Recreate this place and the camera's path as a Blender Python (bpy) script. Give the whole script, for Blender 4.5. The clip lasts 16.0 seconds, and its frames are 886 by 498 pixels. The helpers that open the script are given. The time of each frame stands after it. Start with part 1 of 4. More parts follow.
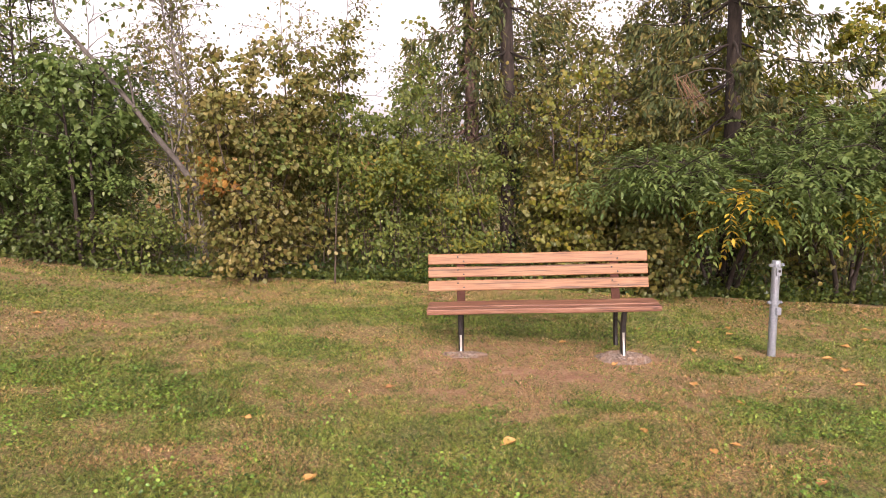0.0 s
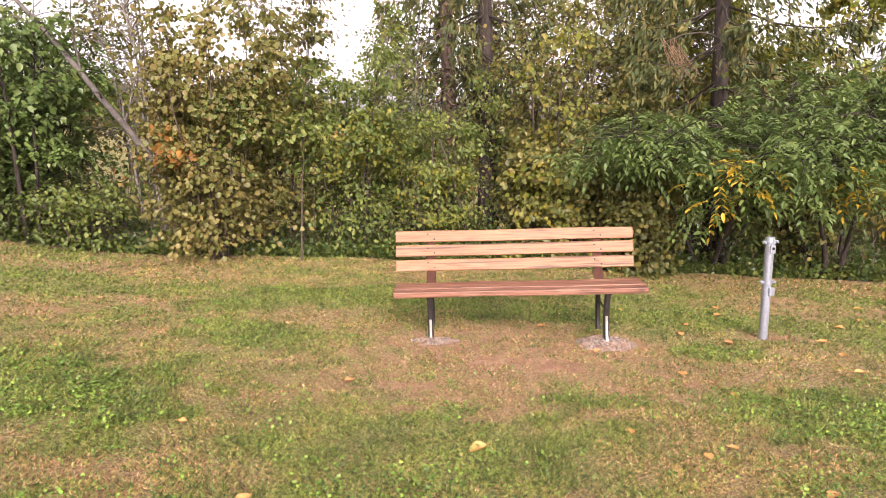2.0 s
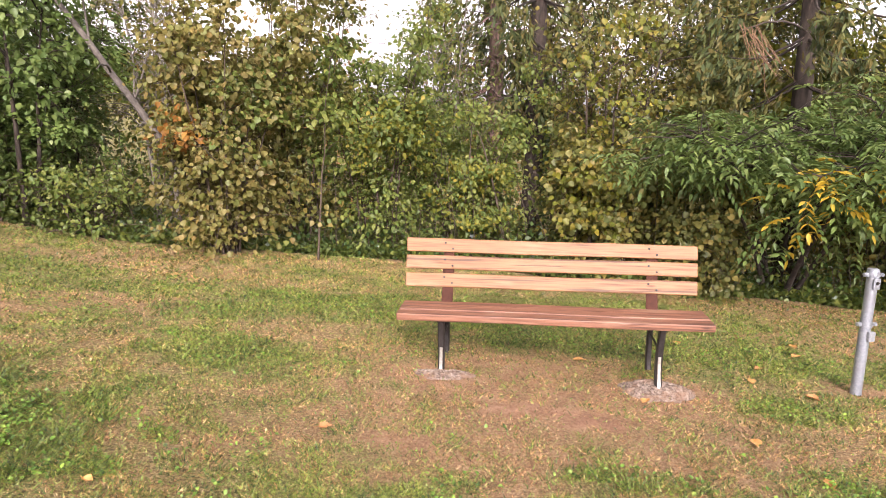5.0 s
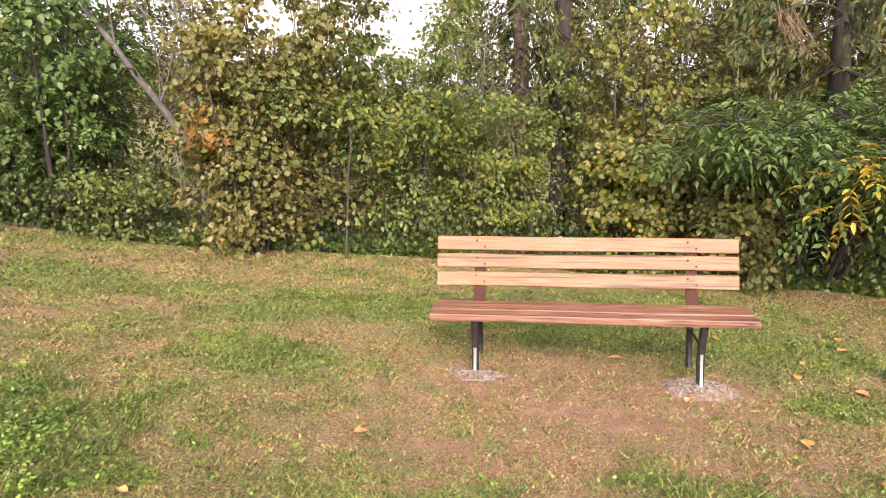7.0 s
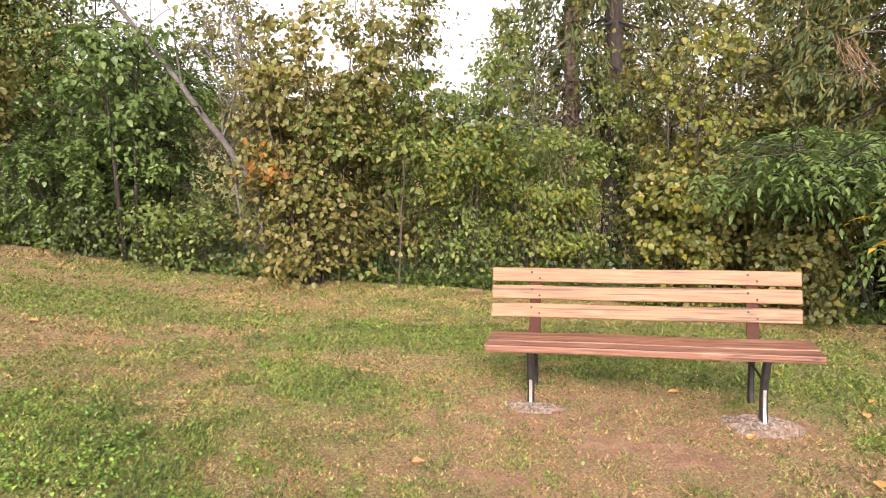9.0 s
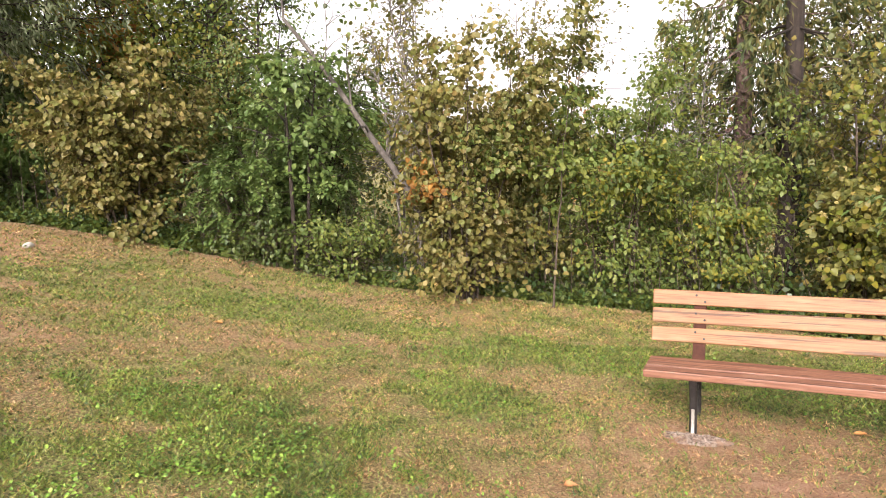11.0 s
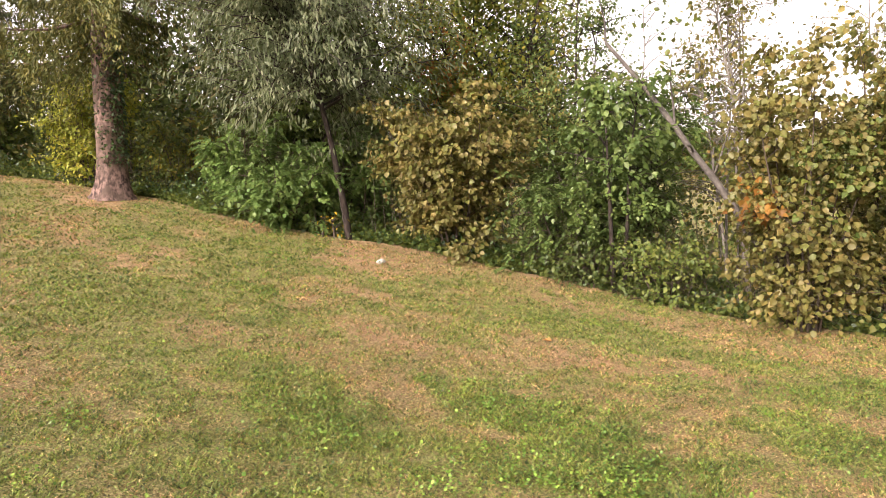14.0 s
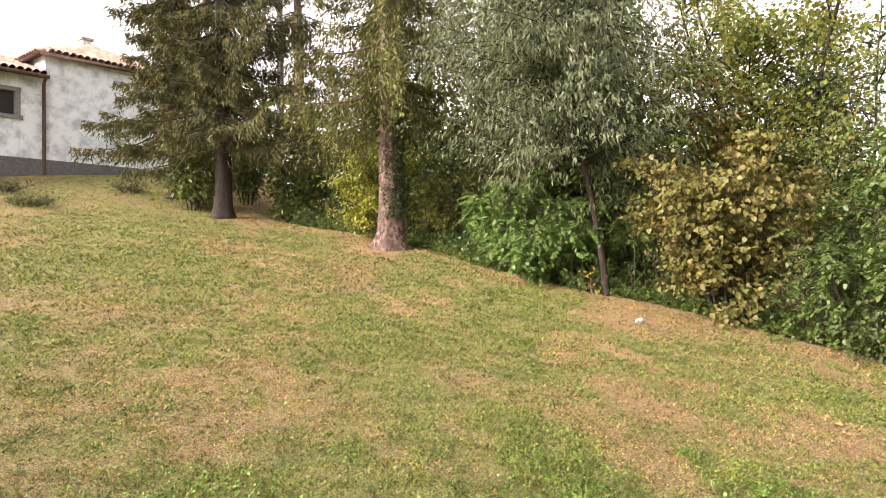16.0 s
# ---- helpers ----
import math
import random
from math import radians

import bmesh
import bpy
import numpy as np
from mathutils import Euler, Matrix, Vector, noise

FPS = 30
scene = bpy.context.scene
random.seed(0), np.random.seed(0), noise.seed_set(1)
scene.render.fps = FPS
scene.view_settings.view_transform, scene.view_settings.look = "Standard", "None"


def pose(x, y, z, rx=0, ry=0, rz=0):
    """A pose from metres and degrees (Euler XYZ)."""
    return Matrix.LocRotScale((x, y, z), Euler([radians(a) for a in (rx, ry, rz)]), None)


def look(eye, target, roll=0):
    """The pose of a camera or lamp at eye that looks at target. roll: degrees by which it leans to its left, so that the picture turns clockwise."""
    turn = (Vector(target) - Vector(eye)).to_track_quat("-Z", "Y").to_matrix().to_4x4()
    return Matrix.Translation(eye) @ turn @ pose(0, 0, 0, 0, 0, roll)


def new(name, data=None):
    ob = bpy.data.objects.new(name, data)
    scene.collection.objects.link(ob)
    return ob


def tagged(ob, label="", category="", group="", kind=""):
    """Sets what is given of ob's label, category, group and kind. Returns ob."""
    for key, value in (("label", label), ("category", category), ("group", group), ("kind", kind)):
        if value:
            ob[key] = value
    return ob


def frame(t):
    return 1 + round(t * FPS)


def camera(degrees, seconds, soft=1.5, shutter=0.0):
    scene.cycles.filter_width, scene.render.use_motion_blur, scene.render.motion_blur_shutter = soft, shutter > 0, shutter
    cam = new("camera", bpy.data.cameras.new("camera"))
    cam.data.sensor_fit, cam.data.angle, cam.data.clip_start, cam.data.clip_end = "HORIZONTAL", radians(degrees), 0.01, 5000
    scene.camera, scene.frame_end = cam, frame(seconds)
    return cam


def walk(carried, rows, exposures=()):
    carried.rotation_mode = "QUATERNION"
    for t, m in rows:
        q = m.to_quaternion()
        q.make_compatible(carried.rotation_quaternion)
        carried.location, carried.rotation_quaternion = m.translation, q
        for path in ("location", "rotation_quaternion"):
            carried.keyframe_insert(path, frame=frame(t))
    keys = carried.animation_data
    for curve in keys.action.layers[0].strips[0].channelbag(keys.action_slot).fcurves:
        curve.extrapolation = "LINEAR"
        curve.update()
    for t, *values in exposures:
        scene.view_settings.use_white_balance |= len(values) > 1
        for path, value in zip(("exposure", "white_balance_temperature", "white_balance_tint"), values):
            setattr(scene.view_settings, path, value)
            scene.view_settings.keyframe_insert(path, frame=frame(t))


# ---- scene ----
cam = camera(65.3, 16.0, 0.5)
METRES, EYE, TILT, LEAN, TURN = 2.25, 1.62, -7.35, 1.2, 0.0
ROWS = [
    (0.0, 0.0, 0.0, 0.0, -0.0, 0.0, -0.0),
    (0.5, 0.0162, 0.0179, -0.0035, 0.33, -1.03, -0.63),
    (1.0, 0.026, 0.0821, -0.0021, -0.03, -1.41, -0.55),
    (1.5, 0.0315, 0.1648, 0.006, -0.93, -0.47, -0.27),
    (2.0, 0.0472, 0.225, 0.0161, -1.53, -2.31, 0.12),
    (2.5, 0.0882, 0.3022, 0.024, -0.25, -1.5, -0.68),
    (3.0, 0.1159, 0.3578, 0.0268, 0.04, -1.27, -1.36),
    (5.5, 0.147, 0.6945, 0.0528, 3.44, -2.91, -2.42),
    (6.0, 0.1386, 0.7007, 0.0561, 3.96, -2.83, -1.78),
    (6.5, 0.1307, 0.6982, 0.0575, 4.14, -2.72, -1.47),
    (7.0, 0.1249, 0.6978, 0.0572, 4.73, -3.27, -1.5),
    (7.5, 0.1161, 0.6923, 0.0599, 5.86, -2.49, -1.38),
    (8.0, 0.1056, 0.6801, 0.059, 6.63, -1.78, -1.16),
    (10.5, 0.1024, 0.67, 0.0633, 16.72, 0.19, -2.61),
    (11.0, 0.0986, 0.6687, 0.0615, 21.38, 0.05, -2.87),
    (11.5, 0.0971, 0.6694, 0.0632, 25.62, -0.98, -3.59),
    (12.0, 0.0851, 0.6642, 0.067, 27.9, -0.38, -3.5),
    (12.5, 0.0634, 0.6365, 0.0637, 32.2, 0.55, -3.71),
    (13.0, 0.0379, 0.611, 0.0641, 38.08, 0.03, -4.15),
    (13.5, 0.015, 0.5788, 0.0639, 40.79, 0.39, -3.26),
    (14.0, -0.0027, 0.5748, 0.0643, 45.34, 0.18, -4.12),
    (14.5, -0.0093, 0.5667, 0.0737, 50.34, 1.93, -5.63),
    (15.0, -0.0109, 0.5484, 0.0786, 57.48, 2.45, -5.84),
    (15.5, -0.0101, 0.5502, 0.0783, 62.22, 2.93, -5.7),
    (16.0, -0.0156, 0.5605, 0.0818, 66.25, 2.48, -6.67),
]
walk(cam, [(t, pose(0, 0, EYE, TILT, LEAN, TURN) @ pose(METRES * x, METRES * y, METRES * z, 90 + pitch, roll, yaw)) for t, x, y, z, yaw, pitch, roll in ROWS],
     exposures=[(0.0, 0.62, 6900, 29.0), (1.0, 0.95, 6750, 28.0), (3.0, 1.05, 6650, 27.0), (7.0, 1.08, 6550, 22.0), (11.5, 1.03, 6650, 18.0), (14.0, 1.12, 7050, 22.0), (16.0, 1.35, 6950, 19.0)])

# fallen leaves on the lawn: x, y, length
LEAVES = [(0.33, 3.7, 0.12), (1.14, 3.88, 0.075), (2.01, 4.57, 0.09), (1.45, 3.61, 0.07), (1.84, 5.0, 0.09), (-0.67, 3.16, 0.08), (1.82, 3.21, 0.08), (2.56, 5.9, 0.10),
          (2.4, 6.4, 0.08), (3.33, 5.61, 0.09), (3.22, 5.2, 0.09), (-1.19, 3.95, 0.06), (1.62, 3.74, 0.06), (1.36, 5.46, 0.08), (2.88, 6.87, 0.1), (2.23, 6.09, 0.09),
          (1.07, 6.22, 0.08), (-0.4, 4.71, 0.08), (3.4, 6.0, 0.10), (3.9, 6.6, 0.10), (4.3, 6.9, 0.09), (3.0, 7.2, 0.1), (4.6, 7.4, 0.1), (4.2, 5.5, 0.09), (-3.8, 6.3, 0.09), (1.95, 6.9, 0.09)]

# ---- world, sun, exposure ----
world = bpy.data.worlds.new("sky")
scene.world = world
world.use_nodes = True
wn, wl = world.node_tree.nodes, world.node_tree.links
sky = wn.new("ShaderNodeTexSky")
sky.sky_type, sky.sun_disc = "NISHITA", False
sky.sun_elevation, sky.sun_rotation = radians(29), radians(175)
sky.air_density, sky.dust_density = 1.0, 4.0
pale = wn.new("ShaderNodeHueSaturation")       # thin overcast: the same sky, whiter
pale.inputs["Saturation"].default_value = 0.04
pale.inputs["Value"].default_value = 1.0
wl.new(sky.outputs[0], pale.inputs["Color"])
wl.new(pale.outputs[0], wn["Background"].inputs[0])
wn["Background"].inputs[1].default_value = 0.20
sun_data = bpy.data.lights.new("sun", "SUN")
sun_data.energy, sun_data.angle, sun_data.color = 1.35, radians(14), (1.0, 0.90, 0.76)
sun = new("sun", sun_data)
sun.matrix_world = look((2, -22, 16), (0, 5, 0))

rng = np.random.default_rng(7)

# ---- materials ----


def nodes_of(name):
    m = bpy.data.materials.new(name)
    m.use_nodes = True
    t = m.node_tree
    return m, t.nodes, t.links, t.nodes["Principled BSDF"]


def ramp(n, stops):
    r = n.new("ShaderNodeValToRGB")
    e = r.color_ramp.elements
    while len(e) < len(stops):
        e.new(0.5)
    for k, (p, c) in zip(e, stops):
        k.position, k.color = p, (*c, 1)
    return r


def noise_tex(n, l, scale, detail=4, rough=0.6, stretch=None):
    g = n.new("ShaderNodeNewGeometry")
    x = n.new("ShaderNodeTexNoise")
    x.inputs["Scale"].default_value, x.inputs["Detail"].default_value = scale, detail
    x.inputs["Roughness"].default_value = rough
    if stretch:
        tc = n.new("ShaderNodeTexCoord")
        mp = n.new("ShaderNodeMapping")
        mp.inputs["Scale"].default_value = stretch
        l.new(tc.outputs["Object"], mp.inputs[0])
        l.new(mp.outputs[0], x.inputs["Vector"])
    else:
        l.new(g.outputs["Position"], x.inputs["Vector"])
    return x


def mixed(n, l, fac, a, b, blend="MIX"):
    m = n.new("ShaderNodeMix")
    m.data_type, m.blend_type = "RGBA", blend
    for s, v in ((m.inputs[0], fac), (m.inputs[6], a), (m.inputs[7], b)):
        if hasattr(v, "links"):
            l.new(v, s)
        else:
            s.default_value = v if isinstance(v, float) else (*v, 1)
    return m.outputs[2]


def bumped(n, l, p, height, strength, distance=0.01):
    b = n.new("ShaderNodeBump")
    b.inputs["Strength"].default_value, b.inputs["Distance"].default_value = strength, distance
    l.new(height, b.inputs["Height"])
    l.new(b.outputs[0], p.inputs["Normal"])


def grainy(name, dark, light, scale=12, rough=0.8, metal=0.0, bump=0.4, stretch=None, stain=None, stain_scale=1.2, hard=0.2):
    """A surface with fine grain and, if given, larger stains."""
    m, n, l, p = nodes_of(name)
    x = noise_tex(n, l, scale, 6, 0.65, stretch)
    r = ramp(n, [(0.5 - hard, dark), (0.5 + hard, light)])
    l.new(x.outputs[0], r.inputs[0])
    c = r.outputs[0]
    if stain:
        y = noise_tex(n, l, stain_scale, 5, 0.65)
        s = ramp(n, [(0.45, (0, 0, 0)), (0.65, (1, 1, 1))])
        l.new(y.outputs[0], s.inputs[0])
        c = mixed(n, l, s.outputs[0], c, stain)
    l.new(c, p.inputs["Base Color"])
    p.inputs["Roughness"].default_value, p.inputs["Metallic"].default_value = rough, metal
    bumped(n, l, p, x.outputs[0], bump)
    return m


def leafy(name, colours, through_light=0.42, rough=0.5, patch=1.3, fleck=0):
    """Leaf colours: one of several for each leaf, shifted a little from branch to branch."""
    m, n, l, p = nodes_of(name)
    g = n.new("ShaderNodeNewGeometry")
    r = ramp(n, [((i + 0.5) / len(colours), c) for i, c in enumerate(colours)])
    l.new(g.outputs["Random Per Island"], r.inputs[0])
    x = noise_tex(n, l, patch, 2)
    s = ramp(n, [(0.3, (0.88, 0.85, 0.78)), (0.7, (1.5, 1.34, 1.2))])
    l.new(x.outputs[0], s.inputs[0])
    c = mixed(n, l, 1.0, r.outputs[0], s.outputs[0], "MULTIPLY")
    if fleck:
        y = noise_tex(n, l, fleck, 3, 0.7)
        k = ramp(n, [(0.39, (0.22, 0.21, 0.20)), (0.5, (0.97, 0.96, 0.94)), (0.60, (1.55, 1.5, 1.46))])
        l.new(y.outputs[0], k.inputs[0])
        c = mixed(n, l, 1.0, c, k.outputs[0], "MULTIPLY")
    l.new(c, p.inputs["Base Color"])
    p.inputs["Roughness"].default_value = rough
    tr = n.new("ShaderNodeBsdfTranslucent")
    l.new(c, tr.inputs[0])
    mx = n.new("ShaderNodeMixShader")
    mx.inputs[0].default_value = through_light
    l.new(p.outputs[0], mx.inputs[1])
    l.new(tr.outputs[0], mx.inputs[2])
    l.new(mx.outputs[0], n["Material Output"].inputs[0])
    return m


def plank_material(name, dark, mid, light, worn):
    m, n, l, p = nodes_of(name)
    oi = n.new("ShaderNodeObjectInfo")
    tc = n.new("ShaderNodeTexCoord")
    off = n.new("ShaderNodeVectorMath")
    off.operation = "ADD"
    sc = n.new("ShaderNodeVectorMath")
    sc.operation = "SCALE"
    sc.inputs[0].default_value = (3.1, 7.7, 5.3)
    l.new(oi.outputs["Random"], sc.inputs["Scale"])
    l.new(tc.outputs["Object"], off.inputs[0])
    l.new(sc.outputs[0], off.inputs[1])

    def tex(kind, stretch):
        mp = n.new("ShaderNodeMapping")
        mp.inputs["Scale"].default_value = stretch
        l.new(off.outputs[0], mp.inputs[0])
        x = n.new(kind)
        l.new(mp.outputs[0], x.inputs["Vector"])
        return x
    grain = tex("ShaderNodeTexNoise", (0.55, 15, 15))
    grain.inputs["Detail"].default_value, grain.inputs["Distortion"].default_value = 8, 0.6
    r = ramp(n, [(0.28, dark), (0.48, mid), (0.72, light)])
    l.new(grain.outputs[0], r.inputs[0])
    knots = tex("ShaderNodeTexVoronoi", (0.75, 2.6, 2.6))
    kr = ramp(n, [(0.05, (1, 1, 1)), (0.16, (0, 0, 0))])
    l.new(knots.outputs[0], kr.inputs[0])
    c = mixed(n, l, kr.outputs[0], r.outputs[0], dark)
    wear = tex("ShaderNodeTexNoise", (0.5, 3, 3))
    wear.inputs["Detail"].default_value = 6
    wr = ramp(n, [(0.54, (0, 0, 0)), (0.74, (0.7, 0.7, 0.7))])
    l.new(wear.outputs[0], wr.inputs[0])
    c = mixed(n, l, wr.outputs[0], c, worn)
    crack = tex("ShaderNodeTexNoise", (0.22, 11, 11))
    crack.inputs["Detail"].default_value = 3
    ck = ramp(n, [(0.36, (0.06, 0.02, 0.01)), (0.40, (1, 1, 1))])
    l.new(crack.outputs[0], ck.inputs[0])
    c = mixed(n, l, 0.65, c, ck.outputs[0], "MULTIPLY")
    l.new(c, p.inputs["Base Color"])
    p.inputs["Roughness"].default_value = 0.55
    bumped(n, l, p, grain.outputs[0], 0.5, 0.004)
    return m


BACK_WOOD = plank_material("weathered_varnished_pine", (0.11, 0.042, 0.016), (0.25, 0.110, 0.043), (0.31, 0.155, 0.066), (0.35, 0.21, 0.108))
SEAT_WOOD = plank_material("worn_red_stained_pine", (0.065, 0.025, 0.015), (0.20, 0.084, 0.048), (0.275, 0.13, 0.078), (0.37, 0.22, 0.145))
IRON = grainy("dark_painted_iron", (0.02, 0.018, 0.017), (0.05, 0.043, 0.04), 30, 0.5, 0.2, 0.2)
RUSTY = grainy("red_brown_painted_iron", (0.04, 0.014, 0.009), (0.085, 0.030, 0.018), 25, 0.75, 0.0, 0.2)
for m in (IRON, RUSTY):
    m.node_tree.nodes["Principled BSDF"].inputs["Specular IOR Level"].default_value = 0.2
BARE = grainy("rubbed_bare_steel", (0.22, 0.20, 0.18), (0.50, 0.47, 0.42), 40, 0.4, 0.7, 0.2)
ZINC = grainy("galvanised_steel", (0.24, 0.26, 0.29), (0.40, 0.42, 0.46), 45, 0.42, 0.55, 0.15, stain=(0.30, 0.31, 0.34), stain_scale=7)
CONCRETE = grainy("crumbly_concrete", (0.075, 0.05, 0.036), (0.29, 0.23, 0.185), 55, 0.95, 0, 1.0, stain=(0.20, 0.115, 0.07), stain_scale=7, hard=0.12)
STONE = grainy("pale_stone", (0.26, 0.24, 0.20), (0.45, 0.43, 0.38), 30, 0.9, 0, 0.8)
BARK = grainy("furrowed_brown_bark", (0.012, 0.009, 0.007), (0.06, 0.042, 0.032), 9, 0.95, 0, 1.0, (3, 3, 0.8))
SCALY = grainy("scaly_spruce_bark", (0.035, 0.02, 0.016), (0.26, 0.165, 0.135), 17, 0.95, 0, 1.0, (1, 1, 0.6), stain=(0.09, 0.06, 0.045), stain_scale=2.5, hard=0.09)
GREY_BARK = grainy("weathered_grey_bark", (0.05, 0.042, 0.036), (0.15, 0.128, 0.108), 14, 0.9, 0, 0.5)
TWIG = grainy("grey_brown_twig", (0.035, 0.024, 0.017), (0.11, 0.078, 0.056), 25, 0.9, 0, 0.4)
PALE_BARK = grainy("pale_grey_bark", (0.10, 0.085, 0.07), (0.27, 0.24, 0.205), 14, 0.9, 0, 0.5)
DEAD = grainy("dry_dead_twigs", (0.10, 0.055, 0.03), (0.26, 0.155, 0.09), 20, 0.95, 0, 0.4)
PLASTER = grainy("stained_white_plaster", (0.84, 0.90, 0.98), (0.90, 0.94, 0.99), 6, 0.9, 0, 0.2, stain=(0.50, 0.55, 0.62), stain_scale=2.6)
PLINTH = grainy("dark_grey_render_plinth", (0.10, 0.10, 0.11), (0.19, 0.19, 0.20), 12, 0.9, 0, 0.4)
TILE = grainy("weathered_clay_roof_tile", (0.34, 0.17, 0.12), (0.60, 0.40, 0.31), 5, 0.85, 0, 0.4, stain=(0.62, 0.50, 0.43), stain_scale=3)
EAVE = grainy("dark_brown_eaves_wood", (0.06, 0.035, 0.025), (0.13, 0.07, 0.05), 10, 0.8, 0, 0.3)
GLASS = grainy("dark_window_mesh", (0.02, 0.02, 0.022), (0.05, 0.05, 0.055), 30, 0.3, 0, 0.1)
STONE_FRAME = grainy("grey_stone_window_frame", (0.18, 0.18, 0.18), (0.30, 0.29, 0.28), 12, 0.9, 0, 0.4)

HAZEL = leafy("olive_hazel_leaves", [(0.09, 0.115, 0.032), (0.135, 0.145, 0.04), (0.17, 0.17, 0.046), (0.105, 0.13, 0.034), (0.24, 0.205, 0.055)], 0.38)
HAZEL_TAN = leafy("tan_olive_hazel_leaves", [(0.125, 0.135, 0.036), (0.19, 0.17, 0.055), (0.14, 0.15, 0.04), (0.25, 0.215, 0.085), (0.11, 0.13, 0.03), (0.195, 0.15, 0.05), (0.14, 0.165, 0.04)], 0.38)
RUST_LEAF = leafy("rust_orange_leaves", [(0.20, 0.095, 0.022), (0.25, 0.14, 0.03)])
GREEN = leafy("fresh_green_leaves", [(0.083, 0.137, 0.032), (0.128, 0.182, 0.04), (0.180, 0.215, 0.05), (0.100, 0.143, 0.034)])
DEEP = leafy("deep_green_leaves", [(0.05, 0.085, 0.02), (0.08, 0.12, 0.026), (0.11, 0.15, 0.032), (0.06, 0.092, 0.02)], 0.4, 0.5)
WALNUT = leafy("mid_green_compound_leaves", [(0.075, 0.135, 0.04), (0.11, 0.18, 0.05), (0.16, 0.225, 0.07), (0.09, 0.15, 0.04)], 0.4, 0.45)
ROBINIA = leafy("light_green_feather_leaves", [(0.10, 0.185, 0.05), (0.145, 0.24, 0.07), (0.19, 0.28, 0.09), (0.11, 0.20, 0.055)], 0.4, 0.5)
YELLOW = leafy("yellow_autumn_leaves", [(0.40, 0.30, 0.03), (0.52, 0.38, 0.045), (0.30, 0.25, 0.03)])
YELLOWBUSH = leafy("lime_yellow_leaves", [(0.19, 0.24, 0.03), (0.26, 0.30, 0.04), (0.15, 0.20, 0.026), (0.33, 0.33, 0.05)])
YELLOWGREEN = leafy("yellow_green_leaves", [(0.13, 0.165, 0.022), (0.19, 0.20, 0.028), (0.10, 0.14, 0.02), (0.25, 0.225, 0.034)])
SILVER = leafy("silver_green_narrow_leaves", [(0.09, 0.125, 0.06), (0.135, 0.17, 0.09), (0.07, 0.10, 0.042), (0.20, 0.235, 0.145)])
NEEDLE = leafy("spruce_needles", [(0.034, 0.054, 0.016), (0.056, 0.080, 0.022), (0.085, 0.096, 0.024), (0.111, 0.096, 0.026)], 0.12, 0.7)
# lit copy of NEEDLE: brighter light on the boughs put into the colour
NEEDLE_LIT = leafy("lit_olive_spruce_needles", [(0.06, 0.08, 0.018), (0.10, 0.115, 0.026), (0.15, 0.145, 0.034), (0.075, 0.08, 0.022)], 0.2, 0.7)
NEEDLE_BROWN = leafy("browning_spruce_needles", [(0.04, 0.058, 0.02), (0.065, 0.08, 0.024), (0.13, 0.095, 0.03), (0.05, 0.068, 0.022), (0.085, 0.09, 0.026)], 0.15, 0.8)
IVY = leafy("dark_ivy_leaves", [(0.022, 0.051, 0.014), (0.038, 0.075, 0.020), (0.054, 0.098, 0.025)], 0.1, 0.35)
AUTUMN = leafy("pink_orange_autumn_leaves", [(0.30, 0.19, 0.07), (0.34, 0.24, 0.08), (0.20, 0.18, 0.05), (0.32, 0.18, 0.09)])
FALLEN = grainy("dry_fallen_leaf", (0.40, 0.17, 0.045), (0.64, 0.35, 0.12), 18, 0.7, 0, 0.5)
FALLEN_BROWN = grainy("brown_fallen_leaf", (0.28, 0.11, 0.04), (0.50, 0.24, 0.09), 18, 0.7, 0, 0.5)


def turf_soil():
    """Earth and thatch under the blades: olive, tan where dry, reddish where bare."""
    m, n, l, p = nodes_of("turf_and_earth")
    fine = noise_tex(n, l, 62, 6, 0.85)
    hue = noise_tex(n, l, 48, 3, 0.6)
    mid = noise_tex(n, l, 6, 5, 0.65)
    green = ramp(n, [(0.38, (0.035, 0.04, 0.01)), (0.5, (0.18, 0.19, 0.045)), (0.60, (0.42, 0.40, 0.13))])
    tan = ramp(n, [(0.38, (0.06, 0.034, 0.016)), (0.5, (0.31, 0.195, 0.09)), (0.60, (0.62, 0.46, 0.25))])
    earth = ramp(n, [(0.34, (0.17, 0.085, 0.05)), (0.5, (0.45, 0.235, 0.14)), (0.64, (0.62, 0.39, 0.26))])
    l.new(fine.outputs[0], green.inputs[0])
    l.new(fine.outputs[0], tan.inputs[0])
    av = n.new("ShaderNodeMath")
    av.operation = "ADD"
    l.new(fine.outputs[0], av.inputs[0])
    l.new(mid.outputs[0], av.inputs[1])
    hf = n.new("ShaderNodeMath")
    hf.operation = "MULTIPLY"
    hf.inputs[1].default_value = 0.5
    l.new(av.outputs[0], hf.inputs[0])
    l.new(hf.outputs[0], earth.inputs[0])
    speck = ramp(n, [(0.42, (0, 0, 0)), (0.58, (0.5, 0.5, 0.5))])
    l.new(hue.outputs[0], speck.inputs[0])
    c = mixed(n, l, speck.outputs[0], green.outputs[0], tan.outputs[0])
    for name, col in (("dry", tan.outputs[0]), ("bare", earth.outputs[0])):
        a = n.new("ShaderNodeAttribute")
        a.attribute_name = name
        c = mixed(n, l, a.outputs["Fac"], c, col)
    l.new(c, p.inputs["Base Color"])
    p.inputs["Roughness"].default_value = 0.9
    bumped(n, l, p, fine.outputs[0], 1.0, 0.03)
    return m


